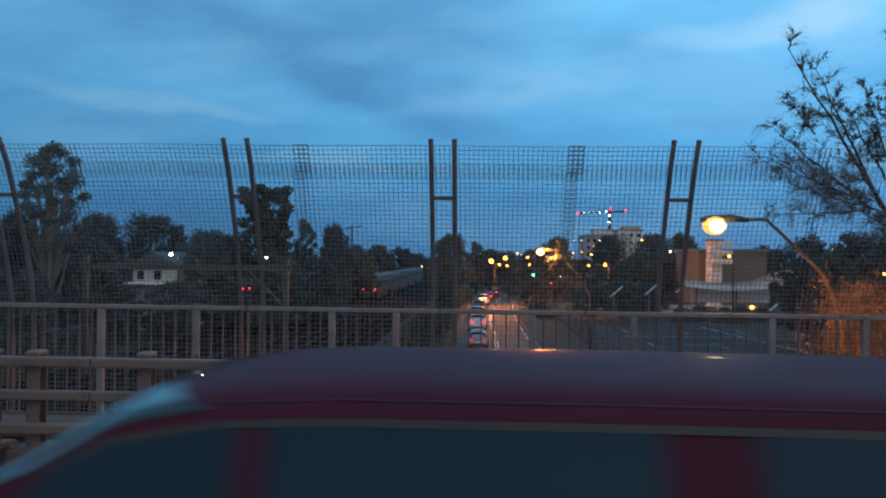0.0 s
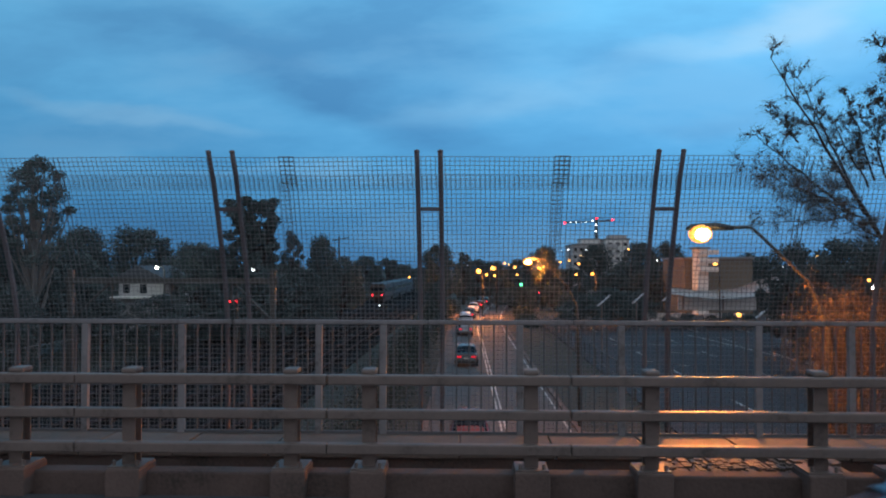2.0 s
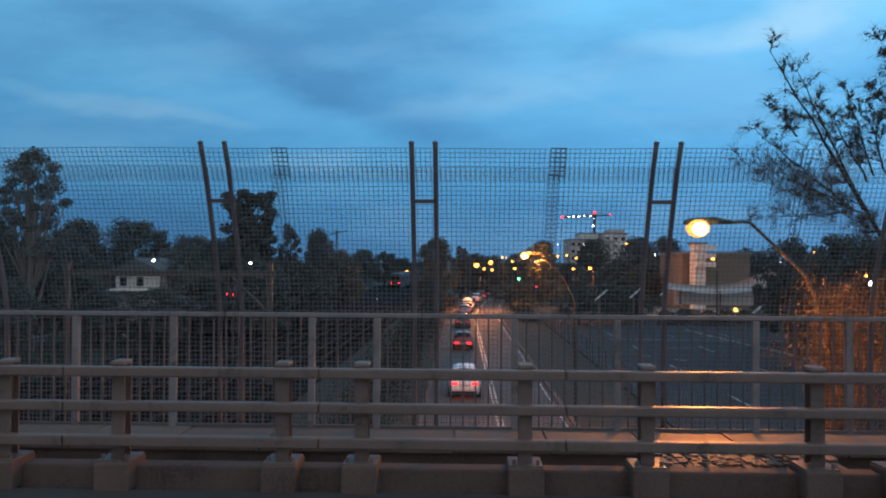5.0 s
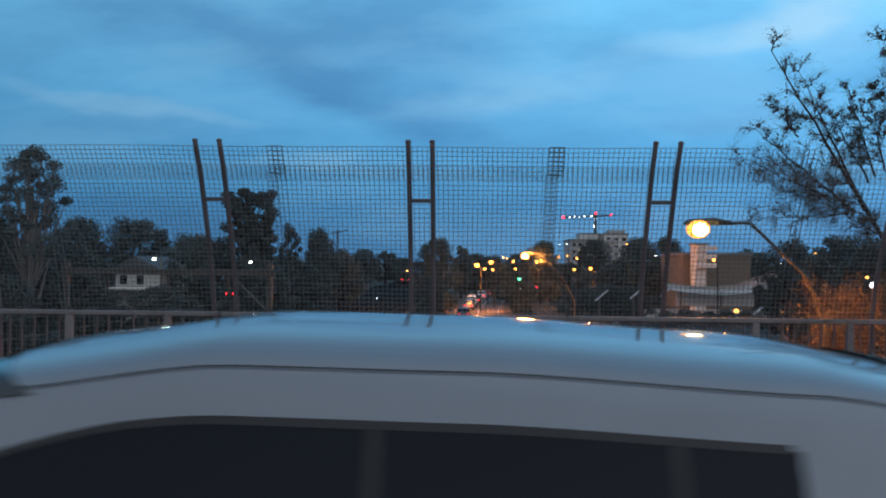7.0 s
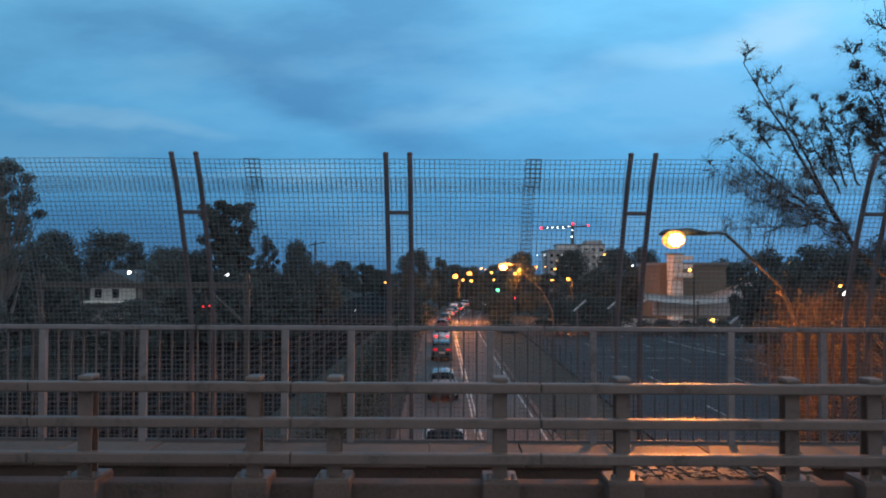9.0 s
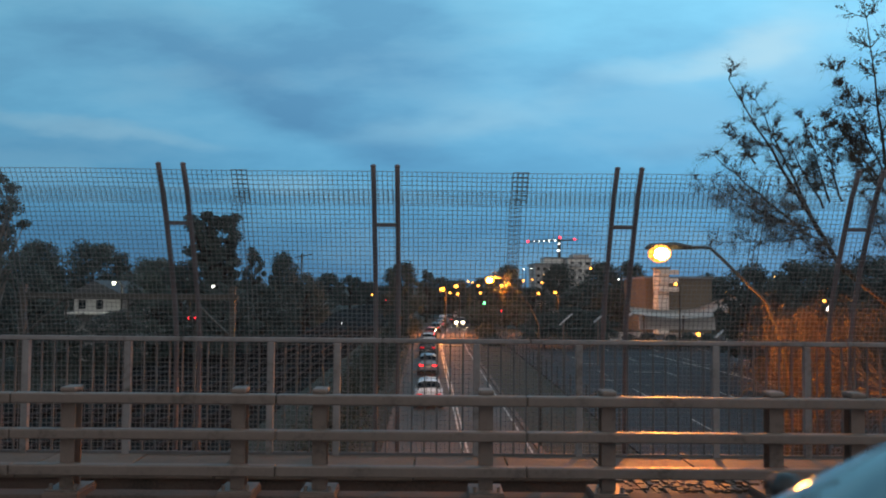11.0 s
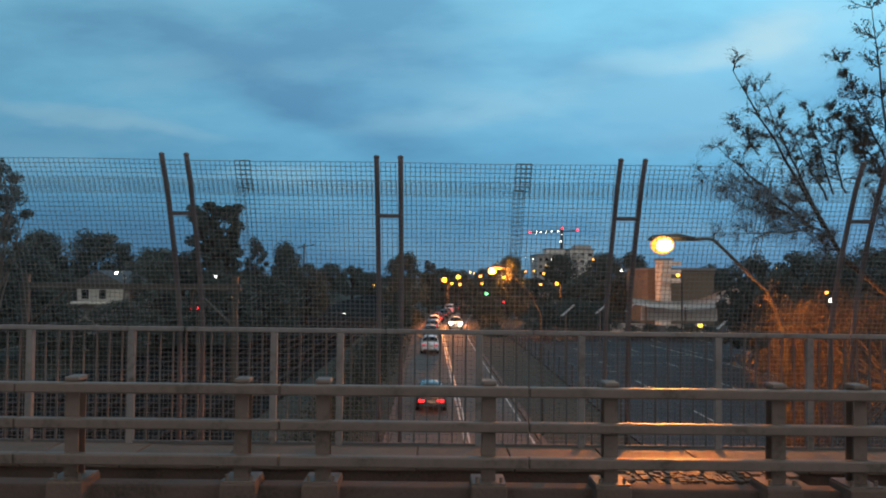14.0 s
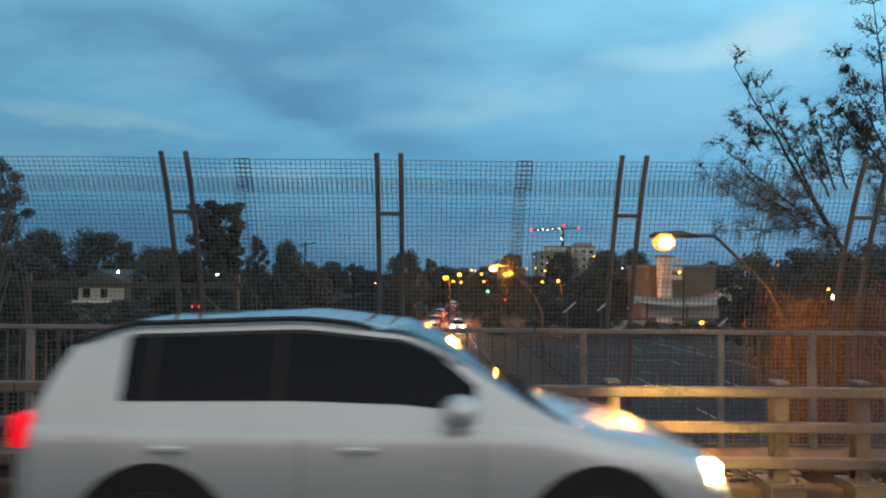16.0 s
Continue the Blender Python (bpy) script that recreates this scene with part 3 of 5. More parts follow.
# doubled strips where sheets are laced together
for x, r in ((-1.96, 0.0030), (0.85, 0.0042)):
    mesh_sheet(x, x + 0.15, 2.77, 3.05, -0.058, r)
    mesh_sheet(x - 0.02, x + 0.08, 2.08, 2.80, -0.062, r * 0.8)

# ---------------------------------------------------------------- trees


def leaf_quad(bm, c, size, rnd):
    """One small bent leaf clump."""
    d = Vector((rnd.uniform(-1, 1), rnd.uniform(-1, 1), rnd.uniform(-1, 0.6))).normalized()
    s = d.cross(Vector((rnd.uniform(-1, 1), rnd.uniform(-1, 1), rnd.uniform(-1, 1)))).normalized()
    a, b = d * size, s * size * 0.42
    v = [bm.verts.new(c - a * 0.5), bm.verts.new(c + b), bm.verts.new(c + a * 0.6), bm.verts.new(c - b)]
    bm.faces.new(v)


def make_tree(name, label, height, spread, seed, bark, leaf, base=0.35, leaves=8000, size=0.23, clumps=26, boxy=False, at=(0, 0, 0), group=""):
    rnd = random.Random(seed)
    tr = thing(name, label, "tree", group, at)
    bm = bmesh.new()
    lean = Vector((rnd.uniform(-0.6, 0.6), rnd.uniform(-0.6, 0.6), 0))
    top = height * 0.82
    trunk = [Vector((0, 0, -0.2)) + lean * (k / 5) ** 1.5 + Vector((0, 0, top * k / 5)) for k in range(6)]
    r = height * 0.026
    tube(bm, trunk, [r * (1 - 0.8 * k / 5) for k in range(6)], 8)
    centres = []
    for k in range(clumps):
        f = base + (1 - base) * (k + rnd.random()) / clumps
        ang = k * 2.4 + rnd.uniform(-0.5, 0.5)
        shape = 1.0 if boxy else math.sin(math.pi * min(1, 0.22 + 0.75 * (f - base) / (1 - base))) ** 0.6
        rad = spread * shape * rnd.uniform(0.35, 1.0)
        c = Vector((math.cos(ang) * rad, math.sin(ang) * rad, height * (f * 0.97)))
        j = min(4, max(1, int(f * 0.72 * 5)))
        start = trunk[j]
        mid = start.lerp(c, 0.55) + Vector((0, 0, -0.05 * height * rnd.random()))
        tube(bm, [start, mid, c], [r * 0.34, r * 0.2, r * 0.06], 5, False)
        centres.append((c, spread * rnd.uniform(0.16, 0.34)))
    part("trunk", bm, bark, tr, smooth=True)
    bm = bmesh.new()
    for k in range(leaves):
        c, rad = centres[rnd.randrange(len(centres))]
        while True:
            v = Vector((rnd.uniform(-1, 1), rnd.uniform(-1, 1), rnd.uniform(-1, 1)))
            if v.length < 1:
                break
        v = v * (0.55 + 0.45 * v.length)
        leaf_quad(bm, c + Vector((v.x, v.y, v.z * 0.72)) * rad, size * rnd.uniform(0.6, 1.3), rnd)
    part("crown", bm, leaf, tr)
    return tr


GUM = "gum tree with a ragged dark crown"
protos = [
    make_tree("tree", GUM, 10.0, 3.8, 1, M["palebark"], M["leaf"], 0.42, 15000, 0.19, 46),
    make_tree("tree", "dense dark broad-crowned tree", 9.0, 4.6, 2, M["bark"], M["leafdark"], 0.25, 17000, 0.21, 58),
    make_tree("tree", "dark bushy tree with uneven top", 8.0, 3.6, 3, M["bark"], M["leafdark"], 0.15, 15000, 0.20, 52),
    make_tree("tree", "narrow dark conifer-like tree", 9.5, 2.0, 4, M["bark"], M["leafdark"], 0.12, 9000, 0.18, 44),
]


def place_tree(kind, x, y, top, width=None, turn=0.0):
    """A copy of one of the kinds, grown to reach the height top."""
    p = protos[kind]
    h = (10.0, 9.0, 8.0, 9.5)[kind]
    w = (7.6, 9.2, 7.2, 4.0)[kind]
    s = (top - LOW) / h
    sw = s if width is None else width / w
    o = copy_thing(p, Matrix.Translation((x, y, LOW - 0.05)) @ Matrix.Rotation(turn, 4, "Z"))
    o.scale = (sw, sw, s)
    return o


place_list = [
    # kind, x, y, top, width
    (1, -53.1, 112.0, 7.10, 9.6),
    (1, -44.4, 110.0, 6.95, 11.8),
    (2, -37.8, 66.0, 5.24, 4.7),
    (2, -37.6, 70.0, 3.60, 7.0),
    (2, -36.0, 75.0, 3.22, 6.9),
    (2, -27.9, 84.0, 3.29, 5.7),
    (2, -28.8, 95.0, 4.13, 7.4),
    (0, -37.4, 112.0, 5.05, 9.6),
    (3, -22.6, 105.0, 6.54, 3.7),
    (1, -19.7, 110.0, 5.86, 5.5),
    (2, -20.1, 130.0, 3.39, 8.3),
    (1, -31.8, 250.0, 5.11, 10.7),
    (2, -26.0, 260.0, 4.55, 11.1),
    (1, -21.5, 270.0, 2.83, 11.5),
    (1, -5.6, 150.0, 5.91, 8.5),
    (3, -1.4, 170.0, 5.07, 4.8),
    (2, 1.7, 190.0, 3.51, 10.8),
    (2, 5.8, 200.0, 3.20, 10.0),
    (1, 16.8, 190.0, 6.51, 9.5),
    (2, 12.5, 210.0, 3.71, 12.0),
    (2, 23.3, 200.0, 1.64, 12.8),
    (1, 32.3, 215.0, 7.73, 10.7),
    (1, 38.1, 190.0, 7.46, 10.8),
    (2, 39.8, 170.0, 6.89, 9.7),
    (2, 34.3, 180.0, 2.92, 15.4),
    (2, 56.1, 170.0, 4.65, 8.5),
    (1, 51.0, 150.0, 3.83, 8.5),
    (2, 30.6, 80.0, 4.02, 7.4),
    (1, 33.2, 75.0, 4.40, 8.0),
    (2, 33.7, 70.0, 4.01, 7.5),
    (1, 37.4, 70.0, 4.71, 8.0),
    (2, 24.9, 60.0, 2.50, 4.7),
    (2, 34.4, 60.0, 3.92, 8.5),
    (2, 9.4, 150.0, -1.56, 7.5),
    (2, 7.4, 160.0, -2.13, 8.0),
    (2, 15.0, 150.0, -1.34, 6.4),
    (2, -4.8, 120.0, -0.10, 3.8),
    (2, -26.8, 48.0, 0.75, 4.1),
    (2, -38.2, 60.0, 6.68, 6.4),
    (1, -50.5, 70.0, 6.01, 12.5),
    (2, -20.1, 80.0, 1.71, 6.8),
    (2, -18.2, 90.0, 1.70, 7.1),
    (2, 29.0, 170.0, 0.80, 10.9),
    (1, -32.2, 140.0, 2.52, 16.0),
    (1, -30.7, 190.0, 1.47, 16.2),
    (2, 44.4, 120.0, 1.85, 9.4),
    (2, 34.2, 160.0, 1.75, 10.3),
    (1, 48.5, 165.0, 3.78, 7.1),
    (2, 13.8, 104.0, -1.3, 6.0),
    (1, 17.8, 107.0, -0.7, 6.4),
    (2, 21.6, 110.0, -1.1, 5.2),
    (2, 24.4, 104.0, -3.9, 2.6),
    (2, 26.9, 104.5, -3.7, 3.0),
    (2, 29.8, 104.0, -3.9, 2.4),
    (2, 32.0, 104.6, -3.6, 3.0),
    (2, 34.2, 104.0, -3.8, 2.6),
    (2, -33.5, 75.0, -0.95, 6.5),
    (2, -27.6, 74.0, -0.6, 6.0),
    (2, -24.0, 84.0, -2.2, 6.5),
]
for k, (kind, x, y, top, width) in enumerate(place_list):
    place_tree(kind, x, y, top, width, k * 1.7)
# the kinds themselves stand among the far trees
for p, (x, y) in zip(protos, ((-70, 150), (-84, 160), (-60, 170), (-96, 150))):
    p.location = (x, y, LOW - 0.05)

# tall gum with a pale forked trunk, and the dark column-shaped tree over the railway
make_tree("tree", "tall gum tree with pale forked branches", 16.0, 2.75, 11, M["palebark"], M["leaf"], 0.50, 15000, 0.15, 40, at=(-32.4, 61, LOW))
make_tree("tree", "tall dark ivy-clad tree with a square top", 15.6, 2.75, 12, M["bark"], M["leafdark"], 0.2, 34000, 0.26, 120, boxy=True, at=(-24.0, 92, LOW))

# low scrub along the railway and the road
bm = bmesh.new()
rnd = random.Random(8)
for k in range(70000):
    q = rnd.random()
    if q < 0.45:
        y = rnd.uniform(30, 150) ** 1.0
        c = Vector((road_x(y) - 6.4 + rnd.gauss(0, 0.8), y, LOW + abs(rnd.gauss(0, 0.9))))
    elif q < 0.75:
        y = rnd.uniform(40, 190)
        c = Vector((-29.5 + rnd.gauss(0, 1.6), y, LOW + abs(rnd.gauss(0, 1.8))))
    else:
        y = rnd.uniform(104, 190)
        c = Vector((road_x(y) + 6.6 + rnd.gauss(0, 0.6), y, LOW + abs(rnd.gauss(0, 0.5))))
    leaf_quad(bm, c, rnd.uniform(0.05, 0.10) + 0.0011 * y, rnd)
tagged(part("scrub", bm, M["scrubleaf"]), "dark scrub and bushes beside road and railway", "scrub", kind="stuff")

# ---------------------------------------------------------------- she-oak beside the bridge


def she_oak():
    rnd = random.Random(21)
    tr = thing("tree", "she-oak with thin twigs, seed cones and drooping needles behind the fence", "tree", at=(0, 0, 0))
    bm, cones, needles = bmesh.new(), bmesh.new(), bmesh.new()

    def tuft(p, n, length, droop):
        for _ in range(n):
            d = Vector((rnd.gauss(0, 0.6), rnd.gauss(0, 0.6), rnd.uniform(-droop, 0.5))).normalized() * length * rnd.uniform(0.5, 1.2)
            w = Vector((rnd.uniform(-1, 1), rnd.uniform(-1, 1), rnd.uniform(-1, 1))).normalized() * 0.0015
            a, m, e = p, p + d * 0.6, p + d + Vector((0, 0, -0.25 * length * droop))
            vs = [needles.verts.new(q) for q in (a - w, a + w, m + w, m - w, e)]
            needles.faces.new((vs[0], vs[1], vs[2], vs[3]))
            needles.faces.new((vs[3], vs[2], vs[4]))

    def spray(p, along, length):
        """One thin needle branchlet that leaves a twig at an acute angle and droops."""
        e = (along * 0.9 + Vector((rnd.gauss(0, 0.45), rnd.gauss(0, 0.45), rnd.gauss(-0.05, 0.4)))).normalized() * length
        w = Vector((rnd.uniform(-1, 1), rnd.uniform(-1, 1), rnd.uniform(-1, 1))).normalized() * 0.0014
        m = p + e * 0.55
        t = p + e + Vector((0, 0, -0.3 * length))
        vs = [needles.verts.new(q) for q in (p - w, p + w, m + w, m - w, t)]
        needles.faces.new((vs[0], vs[1], vs[2], vs[3]))
        needles.faces.new((vs[3], vs[2], vs[4]))

    seed = bmesh.new()
    bmesh.ops.create_icosphere(seed, subdivisions=1, radius=1.0)
    seed.verts.index_update()
    cone_points = [v.co.copy() for v in seed.verts]
    cone_faces = [[v.index for v in f.verts] for f in seed.faces]
    seed.free()

    def cone(p, r):
        vs = [cones.verts.new(p + q * r) for q in cone_points]
        for f in cone_faces:
            cones.faces.new([vs[i] for i in f])

    def twig(p, d, length, r, depth, cone_share, leafy):
        pts = [p]
        n = 5
        d = d.normalized()
        for k in range(n):
            d = (d + Vector((rnd.gauss(0, 0.12), rnd.gauss(0, 0.12), rnd.gauss(0.05, 0.10)))).normalized()
            pts.append(pts[-1] + d * length / n)
        tube(bm, pts, [r * (1 - 0.75 * k / n) for k in range(n + 1)], 5, False)
        for k in range(1, n + 1):
            q = pts[k]
            if depth > 0:
                for _ in range(2 if depth > 1 else 1):
                    side = d.cross(Vector((rnd.uniform(-1, 1), rnd.uniform(-1, 1), rnd.uniform(-1, 1)))).normalized()
                    twig(q, d * 0.8 + side * 0.9, length * rnd.uniform(0.3, 0.5), r * 0.5, depth - 1, cone_share, leafy)
            else:
                if rnd.random() < cone_share:
                    cone(q + Vector((rnd.gauss(0, 0.02), rnd.gauss(0, 0.02), rnd.gauss(0, 0.02))), rnd.uniform(0.010, 0.017))
                back = pts[k - 1]
                for _ in range(int(8 * leafy)):
                    spray(back.lerp(q, rnd.random()), d, rnd.uniform(0.12, 0.30))

    # limbs fan out from a trunk hidden behind the posts
    root = Vector((9.7, 14.4, LOW))
    fork = Vector((8.1, 13.9, 1.3))
    tube(bm, [root, (9.2, 14.2, -1.2), fork, (6.77, 13.8, 2.28)], [0.17, 0.14, 0.09, 0.045], 8)
    tube(bm, [fork, (7.8, 13.82, 1.8), (7.7, 13.8, 2.06)], [0.07, 0.055, 0.045], 8)
    limbs = [
        # tip, start along the stem, bend
        ((4.66, 13.01, 5.16), (6.77, 13.8, 2.28), 0.040, 0.60, 0.75),
        ((5.21, 13.41, 4.96), (6.43, 13.8, 2.81), 0.030, 0.60, 0.80),
        ((4.46, 13.18, 4.01), (6.22, 13.8, 2.84), 0.026, 0.40, 0.90),
        ((5.6, 13.49, 4.55), (6.51, 13.8, 3.26), 0.020, 0.80, 0.80),
        ((6.02, 13.51, 4.7), (6.58, 13.8, 3.35), 0.020, 0.80, 0.70),
        ((5.97, 12.79, 4.33), (6.79, 13.8, 3.36), 0.020, 0.80, 0.70),
        ((4.13, 12.72, 3.53), (6.13, 13.8, 2.93), 0.020, 0.20, 1.00),
        ((4.63, 13.79, 2.69), (6.31, 13.8, 2.79), 0.018, 0.10, 1.00),
        ((5.7, 13.04, 2.74), (6.77, 13.8, 2.38), 0.018, 0.20, 1.00),
        ((4.9, 13.0, 3.26), (6.36, 13.8, 2.75), 0.018, 0.20, 1.00),
        ((4.9, 13.99, 3.27), (6.27, 13.8, 2.79), 0.016, 0.10, 0.80),
        ((4.76, 13.31, 4.47), (5.39, 13.8, 3.96), 0.016, 0.60, 0.50),
        ((7.24, 13.79, 6.46), (7.7, 13.8, 2.06), 0.040, 0.95, 0.40),
        ((6.49, 13.32, 5.39), (7.49, 13.8, 3.83), 0.020, 1.00, 0.50),
        ((6.49, 13.53, 4.75), (7.45, 13.8, 3.73), 0.018, 0.90, 0.70),
        ((6.4, 12.9, 4.13), (7.63, 13.8, 3.45), 0.018, 0.60, 0.90),
        ((7.6, 13.53, 5.91), (7.82, 13.8, 3.73), 0.030, 0.90, 0.50),
        ((8.13, 13.83, 4.87), (7.86, 13.8, 3.27), 0.030, 0.50, 0.90),
        ((6.99, 13.38, 3.4), (7.61, 13.8, 2.43), 0.018, 0.20, 1.00),
    ]
    for tip, start, r, share, leafy in limbs:
        tip, start = Vector(tip), Vector(start)
        mid = start.lerp(tip, 0.5) + Vector((0.06, 0, -0.10))
        n = 9
        pts = []
        for k in range(n + 1):
            t = k / n
            pts.append(start * (1 - t) ** 2 + mid * 2 * t * (1 - t) + tip * t * t + Vector((rnd.gauss(0, 0.012), rnd.gauss(0, 0.012), rnd.gauss(0, 0.012))))
        tube(bm, pts, [r * (1 - 0.85 * k / n) for k in range(n + 1)], 6, False)
        span = (tip - start).length
        for k in range(2, n + 1):
            d = (pts[k] - pts[k - 1]).normalized()
            full = share >= 0.9
            for _ in range(4 if full else 2):
                side = d.cross(Vector((rnd.uniform(-1, 1), rnd.uniform(-1, 1), rnd.uniform(-1, 1)))).normalized()
                low = k < 7
                twig(pts[k], d * 0.7 + side, span * (rnd.uniform(0.10, 0.19) if low and span < 3 else rnd.uniform(0.06, 0.11)), r * 0.28, 1, share, leafy * 0.7 if low else leafy * 0.35)
    # drooping lower skirt: a dense hanging column, thinner wisps round it
    heads = []
    for k in range(150):
        if k % 5 == 0:
            heads.append(Vector((rnd.uniform(6.3, 8.7), rnd.gauss(16.4, 0.4), rnd.uniform(0.3, 1.7))))
        elif k % 5 == 1:
            heads.append(Vector((rnd.gauss(8.5, 0.4), rnd.gauss(16.6, 0.5), rnd.uniform(-2.6, 1.5))))
        else:
            heads.append(Vector((7.45 + rnd.gauss(0, 0.30), rnd.gauss(16.4, 0.5), rnd.uniform(-3.2, 1.35))))
    hanging = bmesh.new()
    for k in range(42000):
        h = heads[k % len(heads)]
        thin = k % len(heads) % 5 == 0
        if thin and k // len(heads) % 5:
            continue
        c = h + Vector((rnd.gauss(0, 0.26 if thin else 0.17), rnd.gauss(0, 0.22), 0.2 - abs(rnd.gauss(0, 0.42))))
        down = Vector((rnd.gauss(0, 0.75), rnd.gauss(0, 0.75), -1)).normalized() * rnd.uniform(0.05, 0.13)
        side = Vector((rnd.uniform(-1, 1), rnd.uniform(-1, 1), rnd.uniform(-0.3, 0.3))).normalized() * rnd.uniform(0.004, 0.010)
        vs = [hanging.verts.new(q) for q in (c, c + down * 0.5 + side, c + down, c + down * 0.5 - side)]
        hanging.faces.new(vs)
    for k in range(300):
        h = heads[k % len(heads)]
        c = h + Vector((rnd.gauss(0, 0.2), rnd.gauss(0, 0.2), rnd.gauss(0, 0.26)))
        p = [c, c + Vector((rnd.gauss(0, 0.12), rnd.gauss(0, 0.12), -0.2)), c + Vector((rnd.gauss(0, 0.2), rnd.gauss(0, 0.2), -0.5))]
        tube(bm, p, [0.006, 0.005, 0.003], 4, False)
        for q in p:
            tuft(q, 6, 0.3, 1.4)
    part("hanging_foliage", hanging, M["hanging"], tr)
    for _ in range(30):
        c = Vector((rnd.gauss(7.6, 0.6), rnd.gauss(16.3, 0.4), rnd.uniform(-2.6, 1.1)))
        tube(bm, [fork + Vector((-0.2, 0.3, -1.2)), fork.lerp(c, 0.6), c], [0.014, 0.010, 0.005], 5, False)
    part("branch", bm, M["bark"], tr, smooth=True)
    part("fruit", cones, M["cone"], tr, "small dark seed cones")
    part("foliage", needles, M["needle"], tr, "fine drooping needles")


she_oak()

# ---------------------------------------------------------------- lamps


def sodium_street_lamp(head, elbow, end, glare_r):
    """Luminaire on a bent outreach arm; the pole stands on the lower ground."""
    st = thing("street_lamp", "sodium street lamp glowing orange on a curved grey arm", "street lamp", "sodium lamps")
    hx, hy, hz = head
    elbow, end = Vector(elbow), Vector(end)
    pole = Vector((end.x + 0.45, end.y + 0.15, end.z - 0.9))
    bm = bmesh.new()
    pts = [Vector((hx + 0.5, hy, hz + 0.06)), Vector((hx + 0.75, hy + 0.05, hz + 0.075)), elbow, elbow.lerp(end, 0.15) + Vector((0, 0, 0.01)), end, pole, Vector((pole.x + 0.1, pole.y, LOW - 0.1))]
    tube(bm, pts, [0.028, 0.028, 0.028, 0.03, 0.034, 0.06, 0.08], 8)
    part("pole", bm, M["mast"], st, smooth=True)
    bm = bmesh.new()
    tube(bm, [(hx - 0.34, hy, hz + 0.045), (hx - 0.25, hy, hz + 0.06), (hx + 0.2, hy, hz + 0.09), (hx + 0.52, hy, hz + 0.06)], [0.02, 0.07, 0.075, 0.04], 10)
    part("lamp_head", bm, M["mast"], st, smooth=True)
    # oversized orange ball stands for the halo of glare round the lamp
    bm = bmesh.new()
    ball(bm, (hx - 0.08, hy, hz - 0.05), glare_r, 18, 0.8)
    halo_ball = part("lamp_lens", bm, M["g_sodium"], st, "orange glare halo round the lamp", smooth=True)
    halo_ball.visible_shadow = False
    # white ball in front stands for the burnt-out core of that glare
    bm = bmesh.new()
    ball(bm, (hx - 0.08, hy - glare_r * 0.42, hz - 0.06), glare_r * 0.74, 16, 0.8)
    glare_core = part("glare_core", bm, M["g_glare_core"], halo_ball, "white glare core of the lamp", smooth=True)
    glare_core.visible_shadow = False


sodium_street_lamp(LAMP, (5.24, 15.7, 2.67), (6.63, 16.6, 1.67), 0.21)
sodium_street_lamp((2.74, 39.0, 2.25), (3.65, 39.2, 1.97), (4.62, 39.6, 1.01), 0.2)

FAR_LAMPS = [
    # lamp position, radius of the glowing ball widened to stand for bloom, colour
    ((1.32, 130.0, 1.34), 0.42, 'g_street'),
    ((3.79, 140.0, 1.78), 0.42, 'g_street'),
    ((2.95, 150.0, 0.64), 0.26, 'g_street'),
    ((4.66, 160.0, 0.35), 0.26, 'g_street'),
    ((9.62, 180.0, 1.99), 0.30, 'g_street'),
    ((9.54, 170.0, 0.5), 0.28, 'g_street'),
    ((15.4, 190.0, 1.89), 0.36, 'g_street'),
    ((18.23, 200.0, 3.11), 0.36, 'g_street'),
    ((22.39, 210.0, 3.32), 0.42, 'g_street'),
    ((19.88, 230.0, 2.66), 0.36, 'g_street'),
    ((25.97, 220.0, 3.69), 0.30, 'g_street'),
    ((25.89, 200.0, 2.86), 0.30, 'g_street'),
    ((18.92, 150.0, 0.7), 0.25, 'g_street'),
    ((20.38, 140.0, 0.89), 0.30, 'g_street'),
    ((9.9, 240.0, 3.15), 0.30, 'g_street'),
    ((11.96, 260.0, 2.9), 0.30, 'g_street'),
    ((10.35, 170.0, -1.57), 0.32, 'g_green'),
    ((-29.68, 78.0, 1.84), 0.16, 'g_white'),
    ((-22.3, 85.0, 1.63), 0.17, 'g_cool'),
    ((-27.12, 140.0, 1.86), 0.16, 'g_cool'),
    ((-0.49, 180.0, 2.81), 0.20, 'g_cool'),
    ((-8.42, 170.0, 0.32), 0.10, 'g_cool'),
    ((-9.8, 90.0, -2.2), 0.05, 'g_cool'),
    ((-8.8, 120.0, 0.5), 0.13, 'g_street'),
    ((34.49, 95.0, 2.25), 0.22, 'g_cool'),
    ((35.31, 95.0, 2.12), 0.24, 'g_cool'),
    ((31.55, 90.0, 1.44), 0.22, 'g_street'),
    ((29.1, 100.0, 2.37), 0.22, 'g_street'),
    ((36.83, 90.0, 3.2), 0.14, 'g_street'),
    ((33.14, 70.0, 2.09), 0.16, 'g_street'),
    ((28.6, 60.0, 0.51), 0.22, 'g_cool'),
    ((29.15, 62.0, 1.04), 0.12, 'g_street'),
    ((33.07, 104.0, -3.86), 0.30, 'g_street'),
    ((36.46, 85.0, 2.57), 0.10, 'g_cool'),
    ((28.92, 130.0, 3.09), 0.12, 'g_cool'),
    ((12.27, 150.0, -2.56), 0.14, 'g_red'),
    ((25.37, 235.0, 6.82), 0.14, 'g_cool'),
    ((27.54, 236.0, 7.01), 0.14, 'g_cool'),
    ((33.33, 240.0, 7.1), 0.16, 'g_cool'),
    ((30.15, 160.0, 5.5), 0.20, 'g_street'),
]
